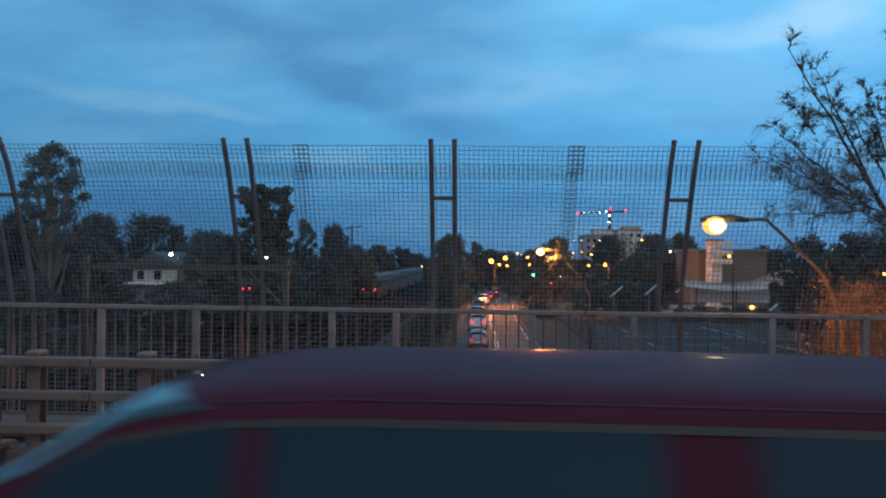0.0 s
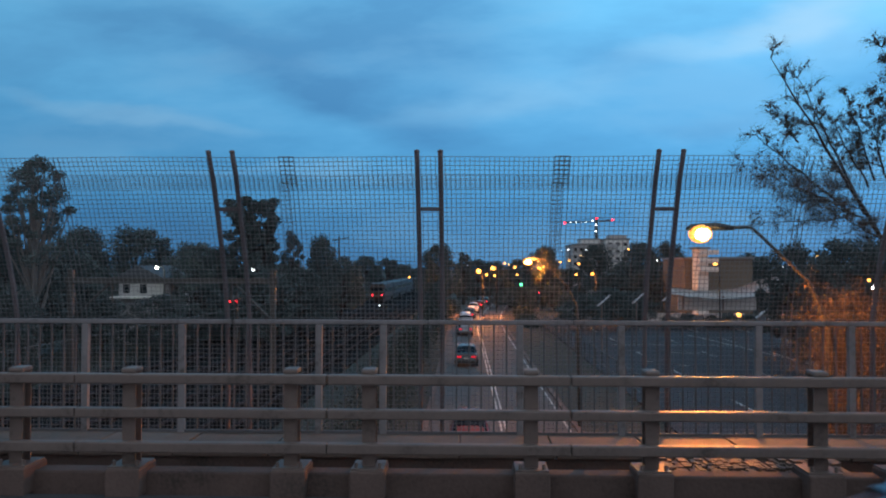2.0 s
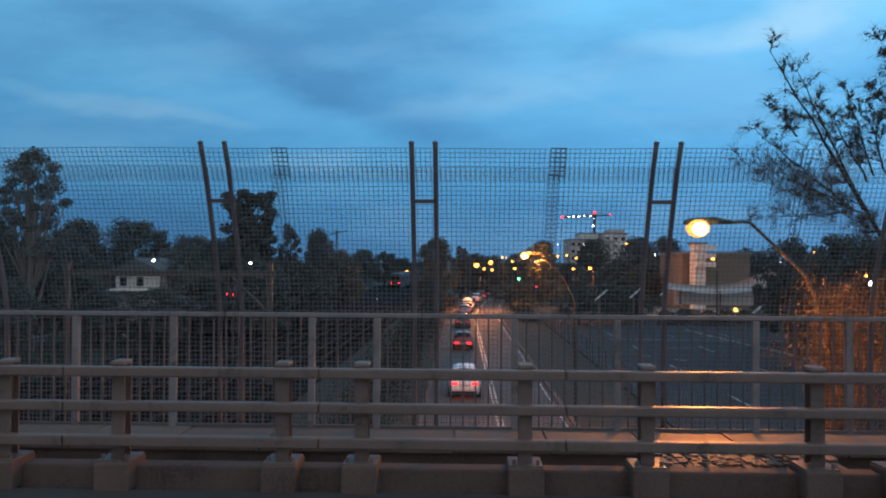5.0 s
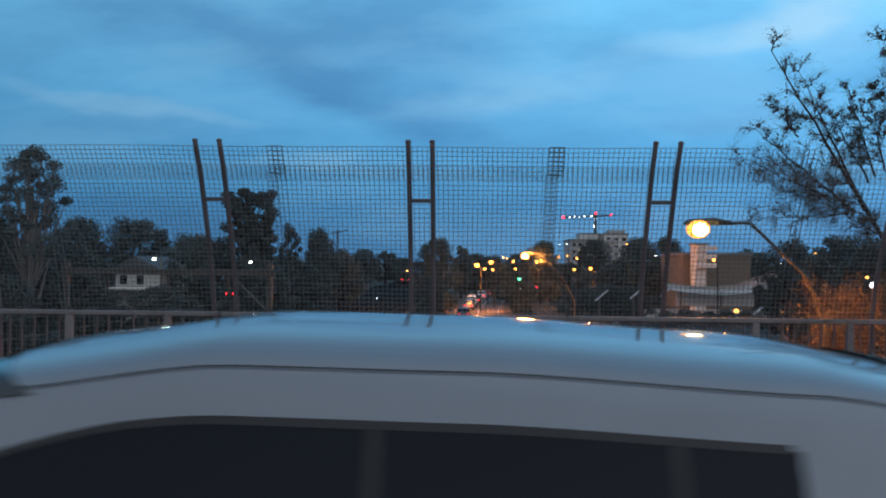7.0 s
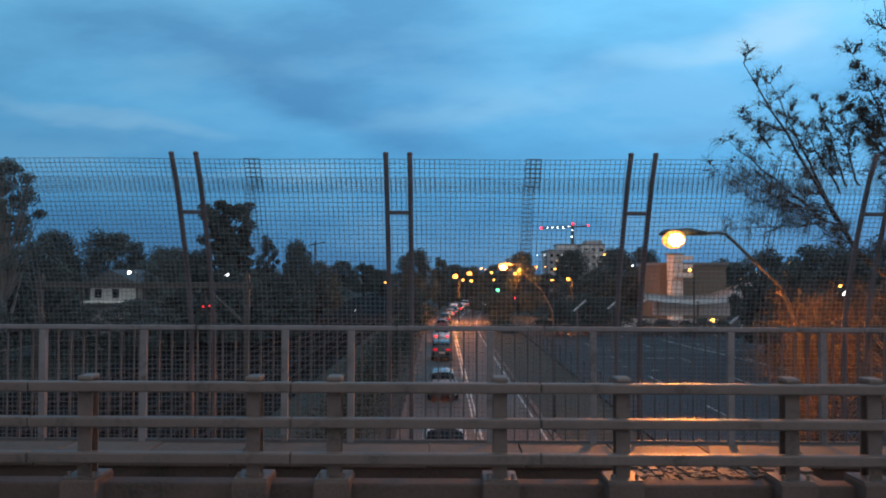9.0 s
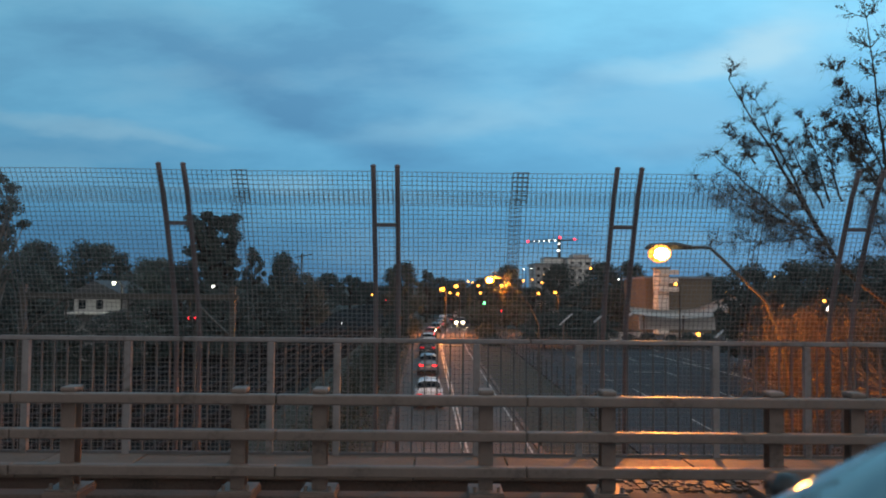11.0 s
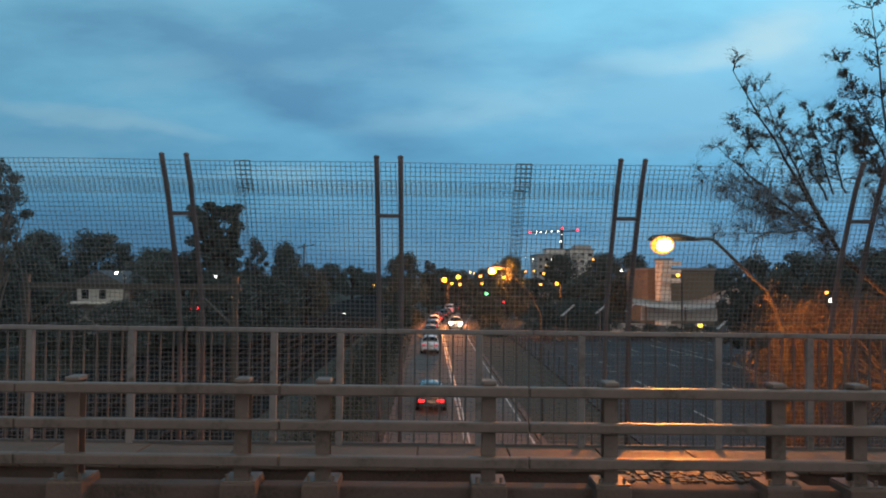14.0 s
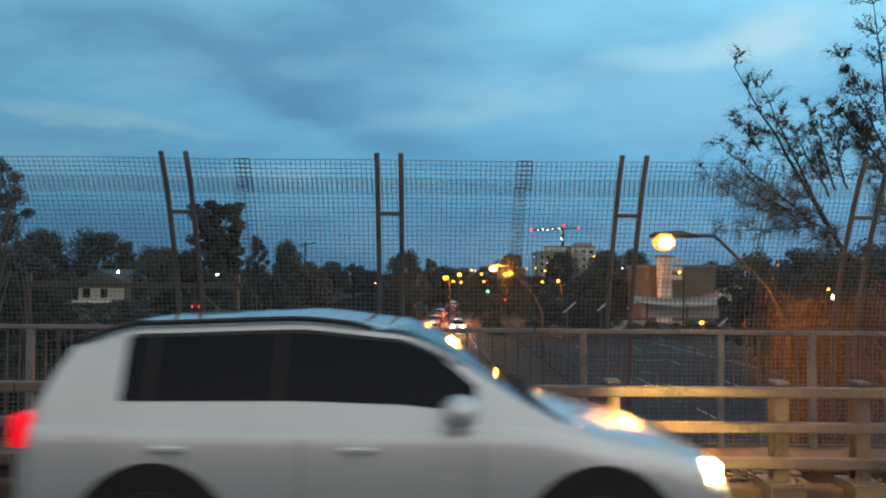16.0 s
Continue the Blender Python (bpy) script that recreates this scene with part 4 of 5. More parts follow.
for (x, y, z), r, c in FAR_LAMPS:
    st = thing("street_lamp", {"g_street": "distant sodium street lamp glowing orange", "g_white": "distant white area lamp, lit", "g_cool": "distant cool white lamp, lit", "g_green": "green traffic signal on a dark post", "g_red": "red signal lamp on a dark post"}[c], "street lamp", "distant lamps")
    bm = bmesh.new()
    tube(bm, [(x + 0.6, y + 0.4, LOW - 0.1), (x + 0.6, y + 0.4, z - 0.3), (x + 0.45, y + 0.3, z + 0.12), (x, y, z + 0.18)], [0.11, 0.08, 0.06, 0.05], 6)
    part("pole", bm, M["black"], st)
    bm = bmesh.new()
    ball(bm, (x, y, z), r * 0.92, 10, 0.85)
    part("lamp_lens", bm, M[c], st, smooth=True)


def solar_post(x, y, h, s):
    st = thing("car_park_lamp", "car park light post with a tilted panel", "lamp post", "car park lamps")
    bm = bmesh.new()
    tube(bm, [(x, y, LOW - 0.1), (x, y, LOW + h)], [0.09, 0.07], 8)
    part("pole", bm, M["galv"], st)
    bm = bmesh.new()
    box(bm, -0.75 * s, 0.75 * s, -0.4, 0.4, -0.03, 0.03, 0.01)
    o = part("panel", bm, M["greywall"], st)
    o.location = (x + 0.2, y, LOW + h + 0.25 * s)
    o.rotation_euler = (0, radians(-42), 0)


for x, y, h in ((11.9, 76, 4.4), (16.2, 82, 4.4), (20.5, 88, 4.4), (31.5, 92, 2.4)):
    solar_post(x, y, h, 1.0)

# ---------------------------------------------------------------- railway gantries and signals


def gantry(x0, x1, y, top):
    g = thing("railway_gantry", "grey steel overhead-wire gantry across the tracks", "gantry", "railway gantries")
    for x in (x0, x1):
        boxed("mast", (x - 0.16, x + 0.16, y - 0.16, y + 0.16, LOW - 0.1, top + 0.5), M["mast"], g)
    boxed("beam", (x0 - 0.3, x1 + 0.3, y - 0.14, y + 0.14, top - 0.34, top), M["mast"], g)
    for x, s in ((x0, 1), (x1, -1)):
        bm = bmesh.new()
        tube(bm, [(x, y, top - 2.6), (x + s * 2.4, y, top - 0.3)], 0.07, 6)
        part("brace", bm, M["mast"], g)
    for k in range(3):
        x = x0 + (x1 - x0) * (k + 0.7) / 3.4
        bm = bmesh.new()
        tube(bm, [(x, y, top - 0.3), (x, y, top - 1.5)], 0.05, 6)
        tube(bm, [(x, y, top - 1.5), (x + 1.1, y, top - 1.25)], 0.035, 6)
        part("dropper", bm, M["mast"], g)


gantry(-24.3, -11.9, 50, 1.25)
wires = thing("overhead_wire", "thin overhead contact wires above the tracks", "cable")
for x in (-11.6, -15.2, -18.6, -22.8):
    bm = bmesh.new()
    for y0, y1 in ((0, 50), (50, 100)):
        tube(bm, [(x, y0, -0.1), (x, (y0 + y1) / 2, -0.2), (x, y1, -0.1)], 0.006, 4)
    part("wire", bm, M["wire"], wires)

# ---------------------------------------------------------------- buildings


def windows(parent, x0, x1, y, z0, z1, cols, rows, mat, w=0.55, h=0.5):
    for i in range(cols):
        for j in range(rows):
            cx = x0 + (x1 - x0) * (i + 0.5) / cols
            cz = z0 + (z1 - z0) * (j + 0.5) / rows
            hw, hh = (x1 - x0) / cols * w / 2, (z1 - z0) / rows * h / 2
            win = boxed("window", (cx - hw, cx + hw, y - 0.12, y + 0.02, cz - hh, cz + hh), M["greywall"], parent)
            boxed("pane", (cx - hw * 0.86, cx + hw * 0.86, y - 0.15, y - 0.121, cz - hh * 0.84, cz + hh * 0.84), mat(i, j), win)


def block(name, label, x0, x1, y0, y1, top, wall, cols, rows, lit=0.1, seed=0, foot=None):
    rnd = random.Random(seed)
    b = thing(name, label, "building", at=(0, 0, 0))
    boxed("wall", (x0, x1, y0, y1, LOW - 0.1, top), wall, b)
    boxed("roof", (x0 - 0.3, x1 + 0.3, y0 - 0.3, y1 + 0.3, top, top + 0.35), M["roof"], b)
    if cols:
        windows(b, x0, x1, y0, LOW + 1.2 if foot is None else foot, top - 0.3, cols, rows, lambda i, j: M["g_window"] if rnd.random() < lit else M["pane"])
    return b


flats = block("apartment_building", "grey multi-storey apartment block with roof plant rooms", 30.5, 39.5, 250, 268, 8.6, M["greywall"], 5, 4, 0.05, 3, 0.0)
boxed("plant_room", (33.5, 39.2, 252, 262, 8.95, 10.4), M["white"], flats)
boxed("roof_cap", (33.3, 39.4, 251.8, 262.2, 10.4, 10.7), M["roof"], flats)
tower = block("apartment_building", "pale apartment tower with stacked balconies", 39.8, 46.6, 246, 262, 10.2, M["white"], 3, 5, 0.08, 5, -1.0)
for j in range(5):
    z = -1.0 + 2.2 * j
    boxed("balcony", (40.0, 43.2, 244.9, 245.98, z, z + 0.95), M["greywall"], tower)
boxed("plant_room", (41.5, 46.2, 248, 256, 10.55, 11.6), M["greywall"], tower)
shop = block("commercial_building", "long cream commercial building lit orange by street lamps", 36.2, 47.5, 142, 158, 3.4, M["cream"], 0, 0, 0.0, 7, -3.0)
sign = block("commercial_building", "white stepped tower building with banded floors", 37.3, 39.0, 138, 141.5, 5.0, M["white"], 0, 0, 0.0, 9, -1.0)
for z in (1.3, 2.7, 4.1):
    boxed("balcony", (37.35, 40.4, 137.0, 137.98, z, z + 0.75), M["white"], sign)
cpf = thing("car_park_fence", "thin grey post-and-rail fence along the car park", "fence")
for k in range(24):
    y = 42 + 3.0 * k
    boxed("fence_post", (9.35, 9.43, y - 0.04, y + 0.04, LOW, LOW + 1.7), M["mast"], cpf)
for z in (0.7, 1.62):
    boxed("fence_rail", (9.37, 9.41, 42, 111, LOW + z, LOW + z + 0.05), M["mast"], cpf)
block("commercial_building", "cream low warehouse behind the car park", 60.0, 84.0, 140, 158, 1.4, M["cream"], 7, 1, 0.1, 13, -3.5)

# curved white canopy over the far end of the car park
can = thing("shade_canopy", "white curved shade canopy on slim posts over the car park", "canopy")
bm = bmesh.new()
prev = None
xa, xb = 26.6, 41.4
for k in range(25):
    t = k / 24
    x = xa + (xb - xa) * t
    lift = -0.5 * math.sin(math.pi * min(1, t / 0.8)) + 2.6 * max(0, t - 0.66) ** 1.4 * 3
    row = [bm.verts.new((x, y, -1.55 + lift + (0.9 if y > 112 else 0.0))) for y in (108, 111, 116)]
    if prev:
        for i in range(2):
            bm.faces.new((prev[i], row[i], row[i + 1], prev[i + 1]))
    prev = row
bmesh.ops.solidify(bm, geom=bm.faces[:], thickness=0.15)
part("canopy_skin", bm, M["canvas"], can, smooth=True)
boxed("canopy_wall", (27.4, 37.5, 110.8, 111.1, -3.6, -1.8), M["canvas"], can)
for x in (27.8, 33.0, 38.6):
    bm = bmesh.new()
    tube(bm, [(x, 110, LOW), (x, 110, -1.7)], 0.12, 8)
    part("post", bm, M["galv"], can)
wall = thing("low_wall", "low white wall at the far edge of the car park", "wall")
for a, b in ((24.5, 31.0), (32.5, 38.0), (41.0, 52.0)):
    boxed("wall_panel", (a, b, 117, 117.3, LOW, LOW + 1.3), M["white"], wall)
rail_signal = thing("railway_signal", "railway signal post showing two red lamps", "signal")
bm = bmesh.new()
tube(bm, [(-17.0, 60.2, LOW), (-17.0, 60.2, 0.2)], 0.08, 6)
part("post", bm, M["mast"], rail_signal)
boxed("signal_head", (-17.55, -16.75, 60.0, 60.18, -0.85, -0.3), M["signal"], rail_signal)
for x in (-17.4, -16.95):
    bm = bmesh.new()
    ball(bm, (x, 59.97, -0.58), 0.075, 10)
    part("signal_lamp", bm, M["g_red"], rail_signal, smooth=True)

# white gabled house among the trees
house = thing("house", "white weatherboard house with a gabled roof among trees", "house")
boxed("wall", (-35.0, -30.4, 82, 90, LOW - 0.1, 0.6), M["greywall"], house)
bm = bmesh.new()
vs = [bm.verts.new(p) for p in ((-35.6, 81.5, 0.6), (-29.8, 81.5, 0.6), (-33.0, 81.5, 2.1), (-35.6, 90.5, 0.6), (-29.8, 90.5, 0.6), (-33.0, 90.5, 2.1))]
for f in ((0, 1, 2), (5, 4, 3), (0, 2, 5, 3), (1, 4, 5, 2), (0, 3, 4, 1)):
    bm.faces.new([vs[i] for i in f])
part("roof", bm, M["slate"], house)
for x in (-34.2, -32.5):
    win = boxed("window", (x - 0.42, x + 0.42, 81.93, 82.02, -0.75, 0.25), M["greywall"], house)
    boxed("pane", (x - 0.34, x + 0.34, 81.9, 81.928, -0.69, 0.19), M["pane"], win)
boxed("verandah", (-35.2, -31.6, 80.4, 82, -1.15, -0.98), M["white"], house)

house_light = bpy.data.lights.new("yard_lamp", "POINT")
house_light.energy, house_light.color, house_light.shadow_soft_size = 130, (0.85, 1.0, 0.85), 0.3
new("yard_lamp", house_light).location = (-28.9, 77.0, 1.6)

# tower crane with marker lamps
crane = thing("tower_crane", "tower crane with red and white marker lamps", "crane")
bm = bmesh.new()
cx, cy, cz = 48.2, 320, 18.8
box(bm, cx - 0.5, cx + 0.5, cy - 0.5, cy + 0.5, LOW, cz + 2.2)
part("mast", bm, M["mast"], crane)
bm = bmesh.new()
tube(bm, [(cx - 11.8, cy, cz + 0.3), (cx + 6.2, cy, cz + 1.2)], 0.28, 5)
tube(bm, [(cx - 11.5, cy, cz + 0.5), (cx, cy, cz + 2.2), (cx + 6, cy, cz + 1.3)], 0.07, 4)
part("jib", bm, M["mast"], crane)
for dx, dz, r, c in ((-12.2, 0.3, 0.46, "g_red"), (0, 2.0, 0.46, "g_red"), (5.9, 1.35, 0.40, "g_red"), (-9.8, 0.4, 0.24, "g_cool"), (-7.9, 0.5, 0.24, "g_cool"), (-6.0, 0.6, 0.24, "g_cool"), (-4.0, 0.7, 0.24, "g_cool"), (-1.6, 0.9, 0.24, "g_cool"), (-0.3, -0.5, 0.24, "g_cool"), (-0.5, -3.0, 0.3, "g_cool")):
    bm = bmesh.new()
    ball(bm, (cx + dx, cy - 0.7, cz + dz), r, 8)
    part("marker_lamp", bm, M[c], crane, smooth=True)
far_crane = thing("tower_crane", "distant slim unlit tower crane", "crane")
bm = bmesh.new()
tube(bm, [(-38, 240, LOW), (-38, 240, 10.8)], 0.25, 5)
tube(bm, [(-40, 240, 9.6), (-35, 240, 10.6)], 0.15, 4)
part("mast", bm, M["mast"], far_crane)

# ---------------------------------------------------------------- vehicles


def lerp_table(table, x):
    if x <= table[0][0]:
        return table[0][1]
    for (xa, a), (xb, b) in zip(table, table[1:]):
        if x <= xb:
            t = (x - xa) / (xb - xa)
            t = t * t * (3 - 2 * t) * 0.5 + t * 0.5
            return a + (b - a) * t
    return table[-1][1]


class Shape:
    """Outline of a car, nose at +x, in metres."""

    def __init__(self, length, width, top, cabin, bonnet, boot, roof, wheel=0.33, base=2.6, arch=0.15, quarter=0.0, tail_drop=0.24, ends=None, fore=0.45, panes=None, tail_lip=0.0):
        self.L, self.W, self.top, self.wheel, self.base = length, width, top, wheel, base
        self.cabin, self.bonnet, self.boot = cabin, bonnet, boot
        self.roof, self.arch, self.quarter, self.tail_drop = roof, arch, quarter, tail_drop
        self.fore, self.panes, self.tail_lip = fore, panes, tail_lip
        self.ends = ends or (roof[1][0], roof[-2][0])

    def belt(self, x):
        h = self.L / 2
        return lerp_table([(-h, self.boot - 0.16), (-h + 0.12, self.boot), (self.cabin[0] + 0.5, self.boot + 0.02), (self.cabin[1] - 0.3, self.bonnet + 0.06), (h - 0.5, self.bonnet - 0.1), (h - 0.1, self.bonnet - 0.24), (h, self.bonnet - 0.36)], x)

    def half(self, x):
        h = self.L / 2
        return self.W / 2 * lerp_table([(-h, 0.76), (-h + 0.15, 0.90), (-h + 0.7, 0.985), (0, 1.0), (h - 0.9, 0.98), (h - 0.25, 0.86), (h, 0.62)], x)

    def roofz(self, x):
        return lerp_table(self.roof, x)

    def cab(self, x, a, out=0.0):
        """A point of the cabin: a runs 0 at one belt line, 0.5 over the roof, 1 at the other belt line."""
        s = 1 if a >= 0.5 else -1
        q = abs(a - 0.5) * 2
        b, r = self.belt(x) - 0.07, self.roofz(x)
        wb = self.half(x) * 0.97 - 0.006
        f = max(0.0, (r - b) / (self.top - b))
        edge = r - (self.arch * f + (0.09 * (1 - f) if self.arch >= 0.1 else 0.0) + 0.04 * (r - b))
        wr = wb - (0.20 + 0.02) * f
        if q > 0.55:
            t = (q - 0.55) / 0.45
            y = wr + (wb - wr) * t ** 0.85
            z = edge + (b - edge) * t
        else:
            t = q / 0.55
            y = wr * math.sin(t * math.pi / 2) ** 0.92
            z = r + (edge - r) * (1 - math.cos(t * math.pi / 2)) ** 1.25
        y += out * min(1, q * 1.3)
        z += out * (1 - q * 0.6)
        return Vector((x, s * y, z))


def grid_mesh(rows):
    bm = bmesh.new()
    vs = [[bm.verts.new(p) for p in r] for r in rows]
    for r0, r1 in zip(vs, vs[1:]):
        for i in range(len(r0) - 1):
            bm.faces.new((r0[i], r0[i + 1], r1[i + 1], r1[i]))
    face_out(bm)
    return bm


def face_out(bm):
    """Turn a car panel's faces away from the car's middle."""
    bm.normal_update()
    if sum(f.normal.dot(f.calc_center_median() - Vector((0, 0, 0.6))) * f.calc_area() for f in bm.faces) < 0:
        bmesh.ops.reverse_faces(bm, faces=bm.faces[:])


def steps(a, b, n):
    return [a + (b - a) * k / n for k in range(n + 1)]


def make_car(label, shape, paint, tail="g_tail", head=None, detail=1, rails=False, fin=False, group="", glassname="glass", trim=None, mirror=None, spoiler=None, beam=False):
    S = shape
    car = thing("car", label, "car", group)
    h = S.L / 2
    n = 44 if detail else 20
    rows = []
    xs = [h * math.sin(k / n * math.pi - math.pi / 2) for k in range(n + 1)]
    for x in xs:
        b, w = S.belt(x), S.half(x)
        low = 0.24 + (0.16 if abs(x) > h - 0.08 else 0.0)
        side = [(w * 0.86, low), (w * 0.985, low + 0.1), (w * 0.965, 0.50), (w * 0.995, 0.58), (w, (low + b) * 0.55), (w * 0.995, b - 0.16), (w * 0.97, b - 0.06), (w * 0.90, b - 0.005), (w * 0.6, b + 0.03), (0, b + 0.045)]
        rows.append([(x, y, z) for y, z in side] + [(x, -y, z) for y, z in side[-2::-1]])
    bm = grid_mesh(rows)
    bm.faces.new([v for v in bm.verts if abs(v.co.x + h) < 1e-4])
    bm.faces.new([v for v in bm.verts if abs(v.co.x - h) < 1e-4])
    bmesh.ops.recalc_face_normals(bm, faces=bm.faces[:])
    face_out(bm)
    part("body", bm, paint, car, smooth=True)
    c0, c1 = S.cabin
    m = 40 if detail else 18
    rows = [[S.cab(x, a) for a in steps(0, 1, 28 if detail else 14)] for x in steps(c0, c1, m)]
    bm = grid_mesh(rows)
    part("cabin", bm, paint, car, smooth=True)
    # glazing follows the cabin surface, a little proud of it
    r0, r1 = S.ends
    glass = M[glassname]
    mid = (r0 + r1) / 2
    top_a = 0.815 if S.arch > 0.08 else 0.79

    def lip(x):
        """Window heads that curve down towards both end pillars."""
        front = 0.0 if S.fore > 0.42 else 0.12 * max(0.0, 1 - (r1 + S.fore - x) / 0.85) ** 2
        return front + S.tail_lip * max(0.0, 1 - (x - r0 - S.quarter) / 0.9) ** 2

    for sgn in (0, 1):
        spans = [(r0 - 0.02 + S.quarter, mid - 0.50), (mid - 0.47, mid + 0.26), (mid + 0.29, r1 + S.fore)] if detail else [(r0, r1 + 0.3)]
        if S.panes and detail:
            spans = S.panes
        for xa, xb in spans:
            rows = []
            for x in steps(xa, xb, 10):
                gap = S.roofz(x) - S.belt(x)
                hi = top_a + max(0.0, 0.14 * (0.42 - gap) / 0.42) + lip(x)
                rows.append([S.cab(x, a if sgn else 1 - a, 0.006) for a in steps(hi, 0.94, 4)])
            part("side_window", grid_mesh(rows), glass, car, "dark tinted side window", smooth=True)
        if detail and not S.panes:
            for xa, xb in ((mid - 0.50, mid - 0.47), (mid + 0.26, mid + 0.29)):
                rows = [[S.cab(x, a if sgn else 1 - a, 0.0055) for a in steps(top_a - 0.003 + lip(x), 0.94, 4)] for x in (xa - 0.01, xb + 0.01)]
                part("pillar", grid_mesh(rows), M["black"], car, "black door pillar")
        if detail:
            rows = [[S.cab(x, (a if sgn else 1 - a), 0.007) for a in ((top_a - 0.003 if trim else top_a - 0.006) + lip(x), top_a + 0.003 + lip(x))] for x in steps(r0 + (S.quarter or -0.15), r1 + S.fore - 0.10, 30)]
            part("window_trim", grid_mesh(rows), M["black"] if trim is None else M[trim], car, smooth=True)
            rows = [[S.cab(x, (a if sgn else 1 - a), 0.004) for a in (0.728, 0.7325)] for x in steps(r0 + 0.05, r1 - 0.1, 26)]
            part("roof_seam", grid_mesh(rows), M["black"], car, smooth=True)
    for nm, xa, xb in (("windscreen", r1 + 0.07, c1 - 0.09), ("rear_window", c0 + 0.04, r0 - 0.05)):
        wrap = nm == "rear_window" and spoiler == "black"
        edge = 0.12 if wrap else (0.15 if nm == "rear_window" and S.panes else 0.25)
        bow = 0.22 if nm == "windscreen" and detail else 0.0
        rows = [[S.cab(x - bow * (1 - k / 10) * (abs(a - 0.5) / 0.25) ** 2 + (0.11 * k / 10 * (abs(a - 0.5) / 0.25) ** 2 if wrap else 0.0), a, 0.006) for a in steps(edge, 1 - edge, 14)] for k, x in enumerate(steps(xa, xb, 10))]
        part(nm, grid_mesh(rows), M["screen"] if detail and not wrap else glass, car, smooth=True)
    if spoiler:
        rows = [[S.cab(x, a, 0.012) for a in steps(0.24, 0.76, 14)] for x in steps(r0 - 0.09, r0 + 0.05, 4)]
        sp = part("spoiler", grid_mesh(rows), M[spoiler], car, "dark spoiler lip over the rear window", smooth=True)
        rows = [[S.cab(x, a, 0.018) for a in steps(0.40, 0.60, 6)] for x in steps(r0 - 0.075, r0 - 0.055, 2)]
        part("brake_lamp", grid_mesh(rows), M["lens_red"], sp, "red high brake lamp", smooth=True)
    # wheels
    for sx in (-1, 1):
        for sy in (-1, 1):
            x, w = sx * S.base / 2 + 0.03, S.W / 2
            bm = bmesh.new()
            tube(bm, [(x, sy * (w - 0.25), S.wheel + 0.02), (x, sy * (w + 0.004), S.wheel + 0.02)], S.wheel + (0.12 if beam else 0.065), 28)
            part("wheel_arch", bm, M["black"], car)
            bm = bmesh.new()
            tube(bm, [(x, sy * (w - 0.21), S.wheel), (x, sy * (w - 0.02), S.wheel), (x, sy * (w + 0.012), S.wheel)], [S.wheel, S.wheel, S.wheel - 0.03], 24)
            wh = part("wheel", bm, M["tyre"], car)
            bm = bmesh.new()
            tube(bm, [(x, sy * (w + 0.008), S.wheel), (x, sy * (w + 0.018), S.wheel)], [S.wheel * 0.66, S.wheel * 0.6], 16)
            part("rim", bm, M["rim"], wh)
    # lamps
    for sy in (-1, 1):
        x = -h + 0.06
        w = S.half(x)
        bm = bmesh.new()
        inner = w - (0.30 if detail else 0.36)
        box(bm, x - 0.08, x + 0.22, min(sy * inner, sy * (w + 0.012)), max(sy * inner, sy * (w + 0.012)), S.boot - S.tail_drop - (0.1 if detail else 0.07), S.boot - S.tail_drop + (0.1 if detail else 0.07), 0.03)
        part("tail_lamp", bm, M[tail], car, smooth=True)
        x = h - 0.2
        w = S.half(x)
        bm = bmesh.new()
        if beam:
            box(bm, x + 0.02, x + 0.125, min(sy * (w - 0.42), sy * (w - 0.10)), max(sy * (w - 0.42), sy * (w - 0.10)), S.bonnet - 0.39, S.bonnet - 0.23, 0.04)
        else:
            # lit headlamps of distant cars are enlarged to stand for their bloom
            ball(bm, (x - 0.02, sy * (w - 0.10), S.bonnet - 0.25), 0.12 if detail else (0.27 if head else 0.18), 12, 0.6)
        hl = part("headlamp", bm, M[head] if head else M["pane"], car, smooth=True)
        if beam:
            bm = bmesh.new()
            box(bm, x + 0.127, x + 0.131, min(sy * (w - 0.38), sy * (w - 0.14)), max(sy * (w - 0.38), sy * (w - 0.14)), S.bonnet - 0.37, S.bonnet - 0.25)
            part("projector", bm, M["g_forward"], hl, "blazing headlamp projector")
        if detail:
            bm = bmesh.new()
            ball(bm, (0, 0, 0), 0.14 if beam else 0.10, 12, 0.72)
            o = part("door_mirror", bm, M["black"] if mirror is None else mirror, car, smooth=True)
            o.location = (S.roof[-1][0] - (0.72 if beam else 0.55), sy * (S.half(0) + 0.08), S.belt(S.roof[-1][0] - 0.5) + 0.06)
            o.scale = (0.8, 1.0, 1.0)
            for hx in ((c0 + c1) / 2 - 0.75, (c0 + c1) / 2 + 0.35):
                bm = bmesh.new()
                box(bm, hx - 0.1, hx + 0.1, sy * (S.W / 2) - 0.022, sy * (S.W / 2) + 0.022, S.belt(hx) - 0.20, S.belt(hx) - 0.165, 0.01)
                part("door_handle", bm, paint, car)
            bm = bmesh.new()
            for dx in (-0.42, 0.62):
                box(bm, dx - 0.002, dx + 0.002, sy * (S.W / 2 - 0.002) - 0.004, sy * (S.W / 2 - 0.002) + 0.004, 0.4, S.belt(dx) - 0.12)
            box(bm, -S.base / 2 + 0.45, S.base / 2 - 0.4, sy * (S.W / 2) - 0.012, sy * (S.W / 2) + 0.012, 0.26, 0.36, 0.01)
            part("sill", bm, M["black"], car)
    boxed("number_plate", (-h - 0.012, -h + 0.05, -0.24, 0.24, S.boot - 0.42, S.boot - 0.31), M["plate"], car)
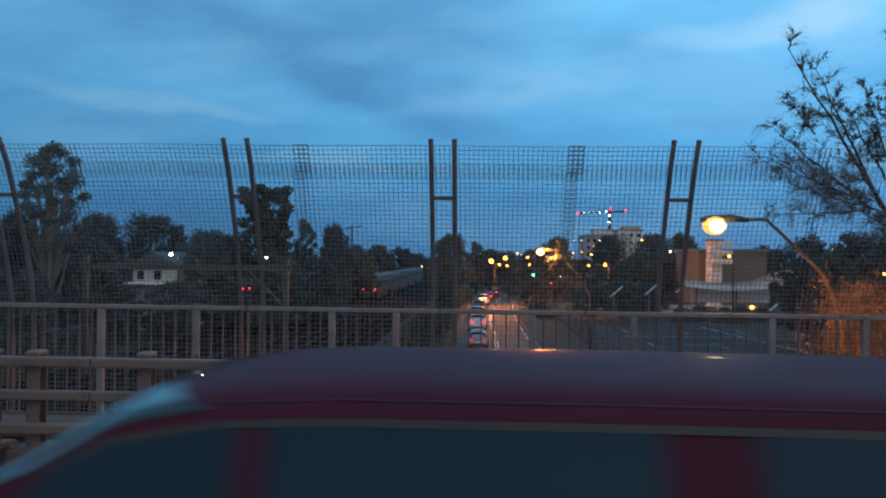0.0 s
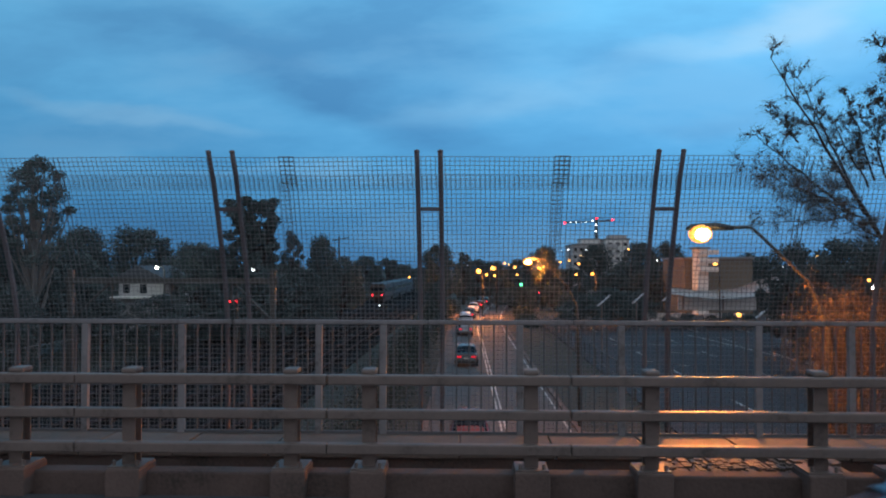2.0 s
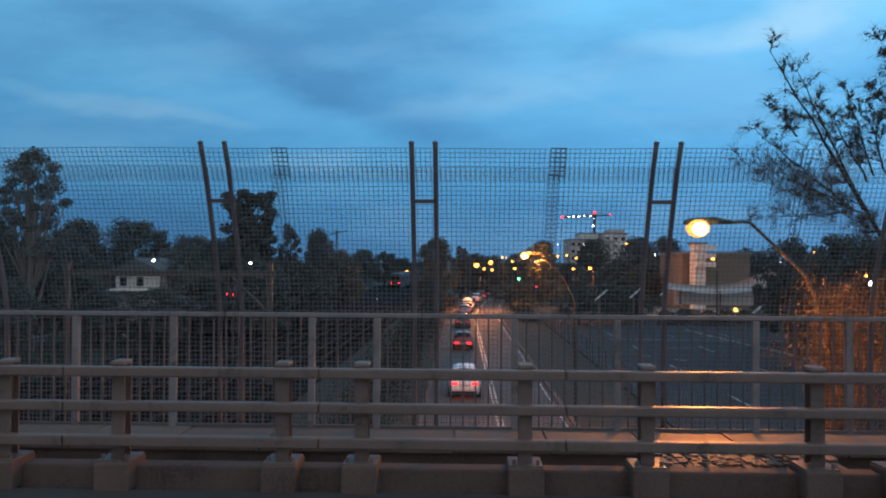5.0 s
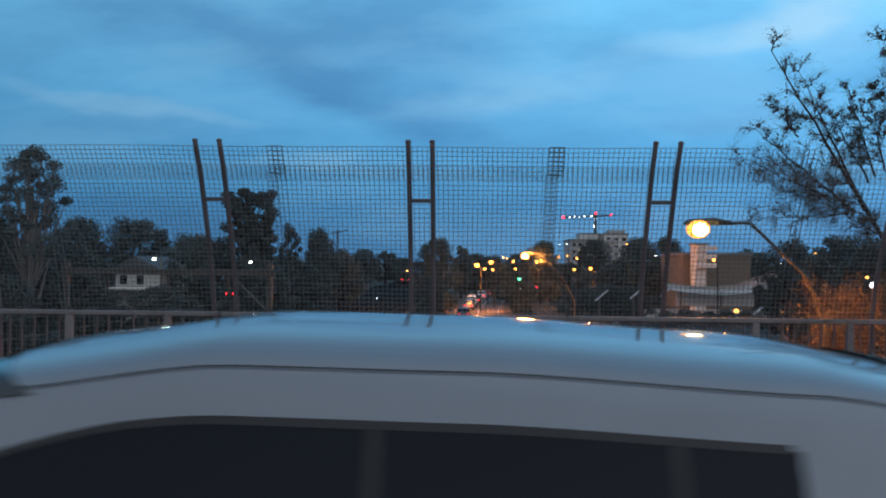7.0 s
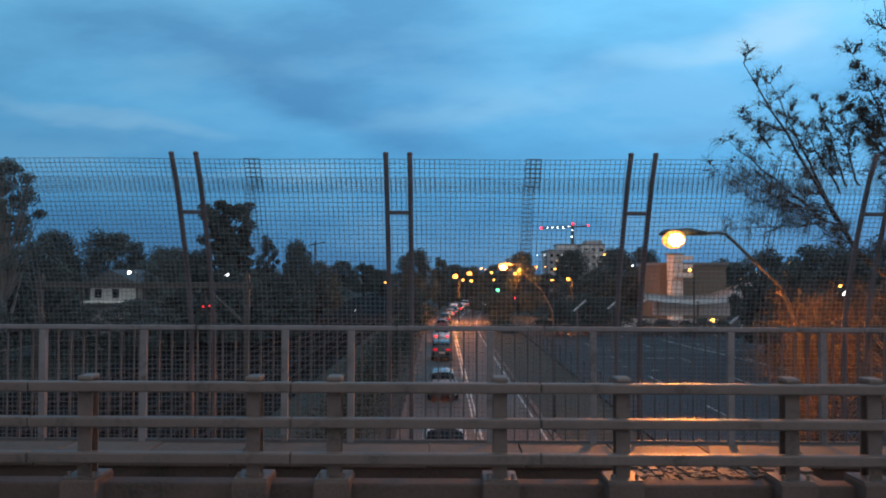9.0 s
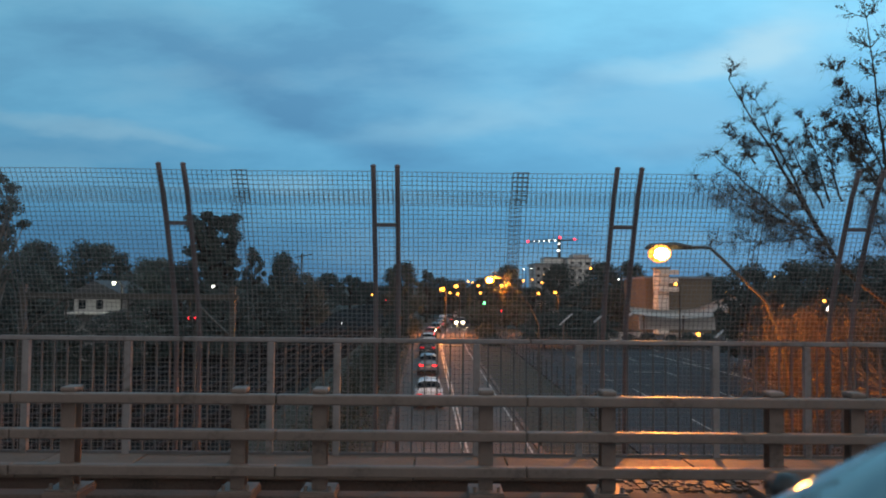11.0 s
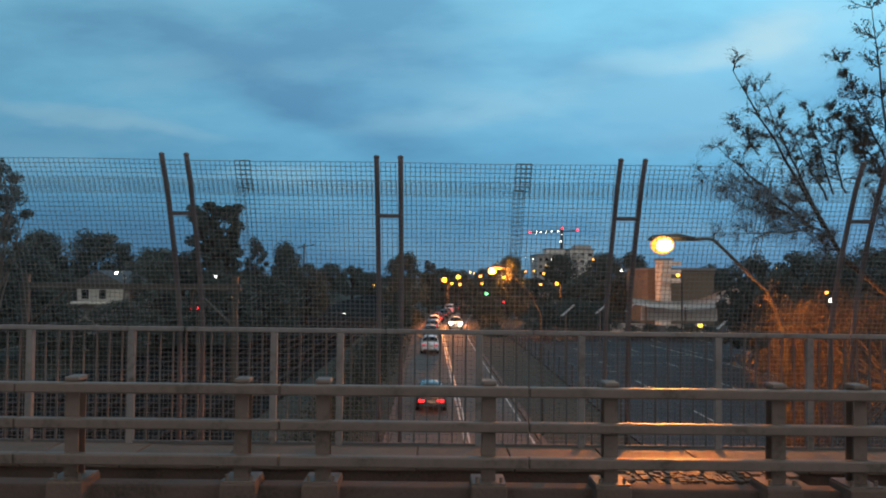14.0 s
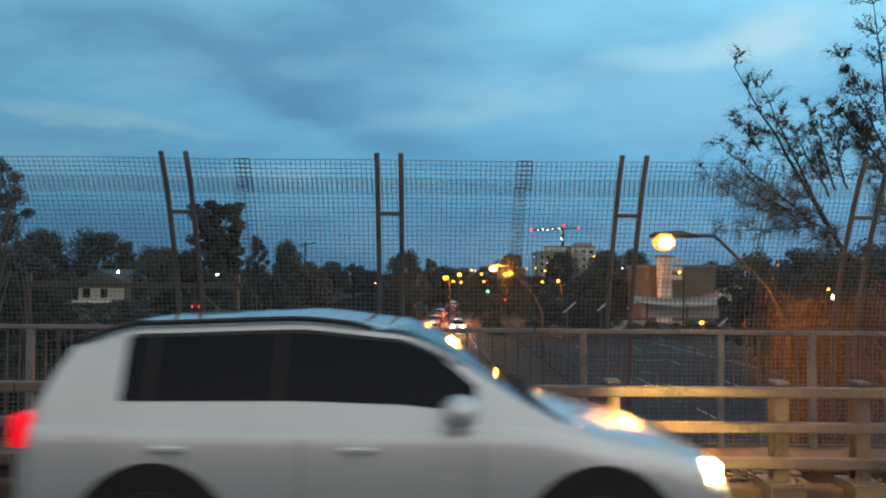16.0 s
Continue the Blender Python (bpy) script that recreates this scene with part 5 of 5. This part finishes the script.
    boxed("bumper", (-h - 0.02, -h + 0.18, -S.half(-h + .1) * 0.92, S.half(-h + .1) * 0.92, 0.3, 0.46), M["black"] if detail == 0 else paint, car, bevel=0.03)
    if rails:
        for sgn in (1, -1):
            bm = bmesh.new()
            pts = [S.cab(x, 0.5 + sgn * 0.225, 0.028 if 0 < k < 14 else 0.0) for k, x in enumerate(steps(r0 + 0.0, r1 - 0.15, 14))]
            tube(bm, pts, 0.018, 6)
            part("roof_rail", bm, M["black"], car)
    if fin:
        bm = bmesh.new()
        x = r0 + 0.55
        z = S.roofz(x)
        vs = [bm.verts.new(p) for p in ((x - 0.09, -0.025, z - 0.005), (x + 0.13, -0.02, z - 0.005), (x + 0.13, 0.02, z - 0.005), (x - 0.09, 0.025, z - 0.005), (x - 0.08, 0, z + 0.06), (x - 0.02, 0, z + 0.055))]
        for f in ((0, 1, 5, 4), (2, 3, 4, 5), (1, 2, 5), (3, 0, 4), (0, 3, 2, 1)):
            bm.faces.new([vs[i] for i in f])
        part("roof_fin", bm, M["black"], car, "black roof aerial fin")
    return car


# roof tables run from the tail to the nose: (x, height)
HATCH = Shape(4.3, 1.74, 1.60, (-2.08, 1.46), 0.98, 0.98, [(-2.08, 0.98), (-1.62, 1.50), (-1.1, 1.58), (-0.3, 1.60), (0.35, 1.54), (1.46, 0.99)], 0.31, 2.55, 0.10, 0.0, 0.34)
SEDAN = Shape(4.8, 1.8, 1.58, (-1.98, 1.40), 0.97, 0.99, [(-1.98, 0.99), (-1.05, 1.48), (-0.55, 1.57), (-0.1, 1.58), (0.35, 1.50), (1.40, 0.99)], 0.33, 2.7, 0.10)
WAGON = Shape(4.6, 1.82, 1.76, (-2.2, 1.45), 1.08, 1.10, [(-2.2, 1.10), (-1.66, 1.66), (-1.1, 1.74), (-0.3, 1.76), (0.45, 1.68), (1.45, 1.09)], 0.35, 2.65)
SMALL = Shape(4.2, 1.74, 1.55, (-2.05, 1.50), 0.93, 0.96, [(-2.05, 0.96), (-1.72, 1.44), (-1.0, 1.53), (-0.3, 1.55), (0.42, 1.48), (1.50, 0.95)], 0.31, 2.5)
SUV = Shape(4.3, 1.81, 1.71, (-2.08, 1.22), 1.06, 1.10, [(-2.08, 1.08), (-1.83, 1.55), (-1.45, 1.67), (-0.45, 1.71), (0.15, 1.65), (1.22, 1.06)], 0.36, 2.60, 0.05, 0.36, 0.10)
VAN = Shape(4.8, 1.85, 2.05, (-2.38, 1.7), 1.15, 1.2, [(-2.38, 1.2), (-2.25, 1.95), (-1.3, 2.03), (-0.3, 2.05), (0.8, 1.98), (1.7, 1.2)], 0.33, 2.9)

BOOTED = Shape(4.8, 1.8, 1.58, (-1.98, 1.40), 0.97, 1.12, [(-1.98, 1.13), (-1.05, 1.49), (-0.55, 1.57), (-0.1, 1.58), (0.35, 1.50), (1.40, 0.99)], 0.33, 2.7, 0.05, 0.0, 0.18, None, 0.45, None, 0.09)
MPV = Shape(4.9, 1.84, 1.77, (-2.32, 1.74), 1.17, 1.12, [(-2.32, 1.12), (-2.03, 1.64), (-1.6, 1.71), (-0.7, 1.76), (0.0, 1.77), (0.62, 1.69), (1.74, 1.17)], 0.35, 2.75, 0.115, 0.56, 0.16, None, 0.40)
LONGHATCH = Shape(4.4, 1.74, 1.55, (-2.12, 1.46), 0.93, 0.96, [(-2.12, 0.96), (-1.92, 1.45), (-1.1, 1.53), (-0.25, 1.55), (0.40, 1.48), (1.46, 0.95)], 0.31, 2.5, 0.12)

# boxy small people carrier
BOXY = Shape(4.7, 1.76, 1.60, (-2.14, 1.95), 0.98, 1.0, [(-2.14, 1.0), (-2.04, 1.42), (-1.95, 1.53), (-1.6, 1.59), (-0.3, 1.60), (0.4, 1.60), (0.75, 1.585), (1.05, 1.53), (1.45, 1.32), (1.95, 0.99)], 0.31, 2.65, 0.065, 0.05, 0.34, (-1.9, 0.95), 0.45, [(-1.70, -0.76), (-0.50, 0.62), (0.70, 1.42)])
red_car = make_car("maroon hatchback passing on the bridge, tail lamps lit", BOXY, M["red"], spoiler="red", glassname="skyglass")
blue_car = make_car("blue-grey sedan passing on the bridge", BOOTED, M["blue"], "g_tail", trim="chrome")
silver_car = make_car("silver wagon with dark windows passing on the bridge", MPV, M["silver"], "lens_red", spoiler="black")
white_car = make_car("white hatchback with a roof fin passing on the bridge", LONGHATCH, M["whitecar"], "lens_red", fin=True)
suv = make_car("silver-white four-wheel drive with lit headlamps passing on the bridge", SUV, M["suvpaint"], "g_tail", "g_beam", rails=True, mirror=M["suvpaint"], beam=True)

# cars on the road below: label, shape, paint, tail lamp
QUEUE = "cars on the road below"
low_cars = [
    make_car("white van with lit tail lamps in the queue", VAN, M["whitecar"], "g_brake", detail=0, group=QUEUE),
    make_car("silver car with lit tail lamps in the queue", SMALL, M["silver"], "g_tail", detail=0, group=QUEUE),
    make_car("dark car with lit tail lamps on the road below", SEDAN, M["darkcar"], "g_tail", detail=0, group=QUEUE),
    make_car("red car with lit brake lamps on the road below", HATCH, M["redcar"], "g_brake", detail=0, group=QUEUE),
    make_car("white wagon with lit tail lamps on the road below", WAGON, M["whitecar"], "g_brake", detail=0, group=QUEUE),
    make_car("black four-wheel drive with lit tail lamps on the road below", SUV, M["darkcar"], "g_tail", detail=0, group=QUEUE),
    make_car("silver four-wheel drive with lit brake lamps on the road below", WAGON, M["silver"], "g_brake", detail=0, group=QUEUE),
    make_car("white pick-up with lit tail lamps on the road below", WAGON, M["whitecar"], "g_tail", detail=0, group=QUEUE),
    make_car("dark hatchback with bright brake lamps on the road below", HATCH, M["darkcar"], "g_brake", detail=0, group=QUEUE),
]
far_queue = [make_car("distant car with lit tail lamps in the queue", s, M[p], "g_brake", detail=0, group=QUEUE) for s, p in ((SEDAN, "silver"), (HATCH, "darkcar"), (WAGON, "whitecar"), (SMALL, "redcar"), (SEDAN, "darkcar"))]
oncoming = make_car("oncoming car with bright headlamps on the road below", WAGON, M["whitecar"], "lens_red", "g_head", detail=0, group=QUEUE)
oncoming_far = make_car("oncoming car with headlamps lit far down the road", SEDAN, M["silver"], "lens_red", "g_head", detail=0, group=QUEUE)


def make_train():
    tr = thing("train", "grey passenger train with red tail lamps leaving along the railway", "train")
    for k in range(5):
        y0 = k * 20.4
        bm = bmesh.new()
        box(bm, -1.45, 1.45, y0, y0 + 19.9, 1.0, 4.1, 0.25)
        c = part("carriage", bm, M["carriage"], tr)
        for sx in (-1, 1):
            boxed("window_band", (sx * 1.455 - 0.01, sx * 1.455 + 0.01, y0 + 0.8, y0 + 19.1, 2.3, 3.1), M["pane"], c)
        boxed("bogie", (-1.1, 1.1, y0 + 2, y0 + 18, 0.35, 1.0), M["black"], c)
    boxed("cab_front", (-1.3, 1.3, -0.06, 0.0, 1.15, 3.7), M["cabfront"], tr, "orange-painted cab front", bevel=0.02)
    boxed("cab_window", (-1.1, 1.1, -0.09, -0.062, 2.4, 3.3), M["pane"], tr)
    for sx in (-1.0, 1.0):
        bm = bmesh.new()
        ball(bm, (sx, -0.1, 1.75), 0.17, 10)
        part("tail_lamp", bm, M["g_red"], tr, smooth=True)
    return tr


train = make_train()


def motions():
    """Everything that moves: the cars on the bridge, those on the road below, and the train."""

    def drive(car, rows, y, turn):
        walk(car, [(t, pose(x, y, -0.037, 0, 0, turn)) for t, x in rows])

    drive(red_car, [(0.0, 0.0), (0.1, -0.67), (0.2, -1.32), (0.3, -1.97), (0.6, -3.85), (1.0, -6.2), (3.0, -17.0), (16.0, -88.0)], 3.0, 180)
    drive(blue_car, [(0.0, 12.9), (2.0, 3.2), (2.4, 1.25), (2.8, -0.7), (3.2, -2.68), (3.6, -4.80), (16.0, -68.0)], 3.0, 180)
    drive(silver_car, [(0.0, 20.8), (6.3, 1.6), (6.7, 0.35), (7.0, -0.6), (7.4, -1.97), (7.8, -3.36), (16.0, -31.5)], 3.0, 180)
    drive(white_car, [(0.0, 43.9), (11.6, 0.6), (12.0, -0.70), (12.4, -2.00), (12.8, -3.32), (16.0, -14.0)], 3.0, 180)
    drive(suv, [(0.0, -112.0), (14.0, -14.3), (15.0, -7.3), (15.5, -3.58), (15.7, -2.15), (16.0, -0.3)], 5.9, 0)

    def below(car, rows, side=-1.65, away=True):
        keyed = []
        for t, y in rows:
            slope = math.degrees(math.atan2(road_x(y + 1) - road_x(y - 1), 2.0))
            keyed.append((t, pose(road_x(y) + side, y, LOW + 0.012, 0, 0, (90 if away else -90) - slope)))
        walk(car, keyed)

    van, first, second, third, fourth, fifth, sixth, seventh, eighth = low_cars
    below(van, [(0, 88), (2, 106), (4, 122), (8, 148), (16, 176)])
    below(first, [(0, 71), (0.5, 79), (1, 86), (1.5, 91), (2, 95.5), (4, 112), (8, 138), (16, 168)])
    below(second, [(0, 36), (0.5, 48), (1, 56), (1.5, 61), (2, 66.5), (2.5, 72), (3, 77), (3.5, 82), (4, 88), (6.5, 108), (9, 126), (16, 160)])
    below(third, [(0, 4), (2, 36), (2.5, 43), (3, 49), (3.5, 56), (4, 62), (6.5, 90), (9, 110), (16, 151)])
    below(fourth, [(0, -14), (3, 22), (4, 36), (6.5, 66), (7.5, 78), (8, 83), (8.5, 87), (9, 91), (12, 112), (16, 142)])
    below(fifth, [(0, -40), (5, 27), (6.5, 47.5), (7.5, 59), (8, 64), (8.5, 69), (9, 74), (9.5, 79), (12, 98), (16, 132)])
    below(sixth, [(0, -62), (6, 18), (7.5, 36), (8, 43), (8.5, 47), (9, 52), (9.5, 56.5), (12, 85), (12.5, 90), (13, 94), (16, 120)])
    below(seventh, [(0, -75), (8, 22), (9, 34), (9.5, 39), (12, 63.5), (12.5, 68), (13, 74), (14, 84), (15, 94), (16, 104)])
    below(eighth, [(0, -110), (11, 16), (12.5, 34), (12.8, 37), (13, 40), (13.3, 42), (13.6, 45), (14, 49), (14.3, 54), (14.6, 57), (15, 62), (15.5, 67), (16, 71)])
    for k, car in enumerate(far_queue):
        y = 104 + 15 * k
        below(car, [(0, y), (4, y + 16), (8, y + 40), (16, y + 74)])
    below(oncoming, [(0, 330), (11.8, 146), (14, 122), (15.5, 113), (16, 110)], 1.65, False)
    below(oncoming_far, [(0, 300), (8.0, 240), (16.0, 190)], 1.65, False)
    walk(train, [(0, pose(-18.6, 136, LOW + 0.3)), (3.5, pose(-18.6, 189, LOW + 0.3)), (6.5, pose(-18.6, 237, LOW + 0.3)), (16, pose(-18.6, 390, LOW + 0.3))])


motions()
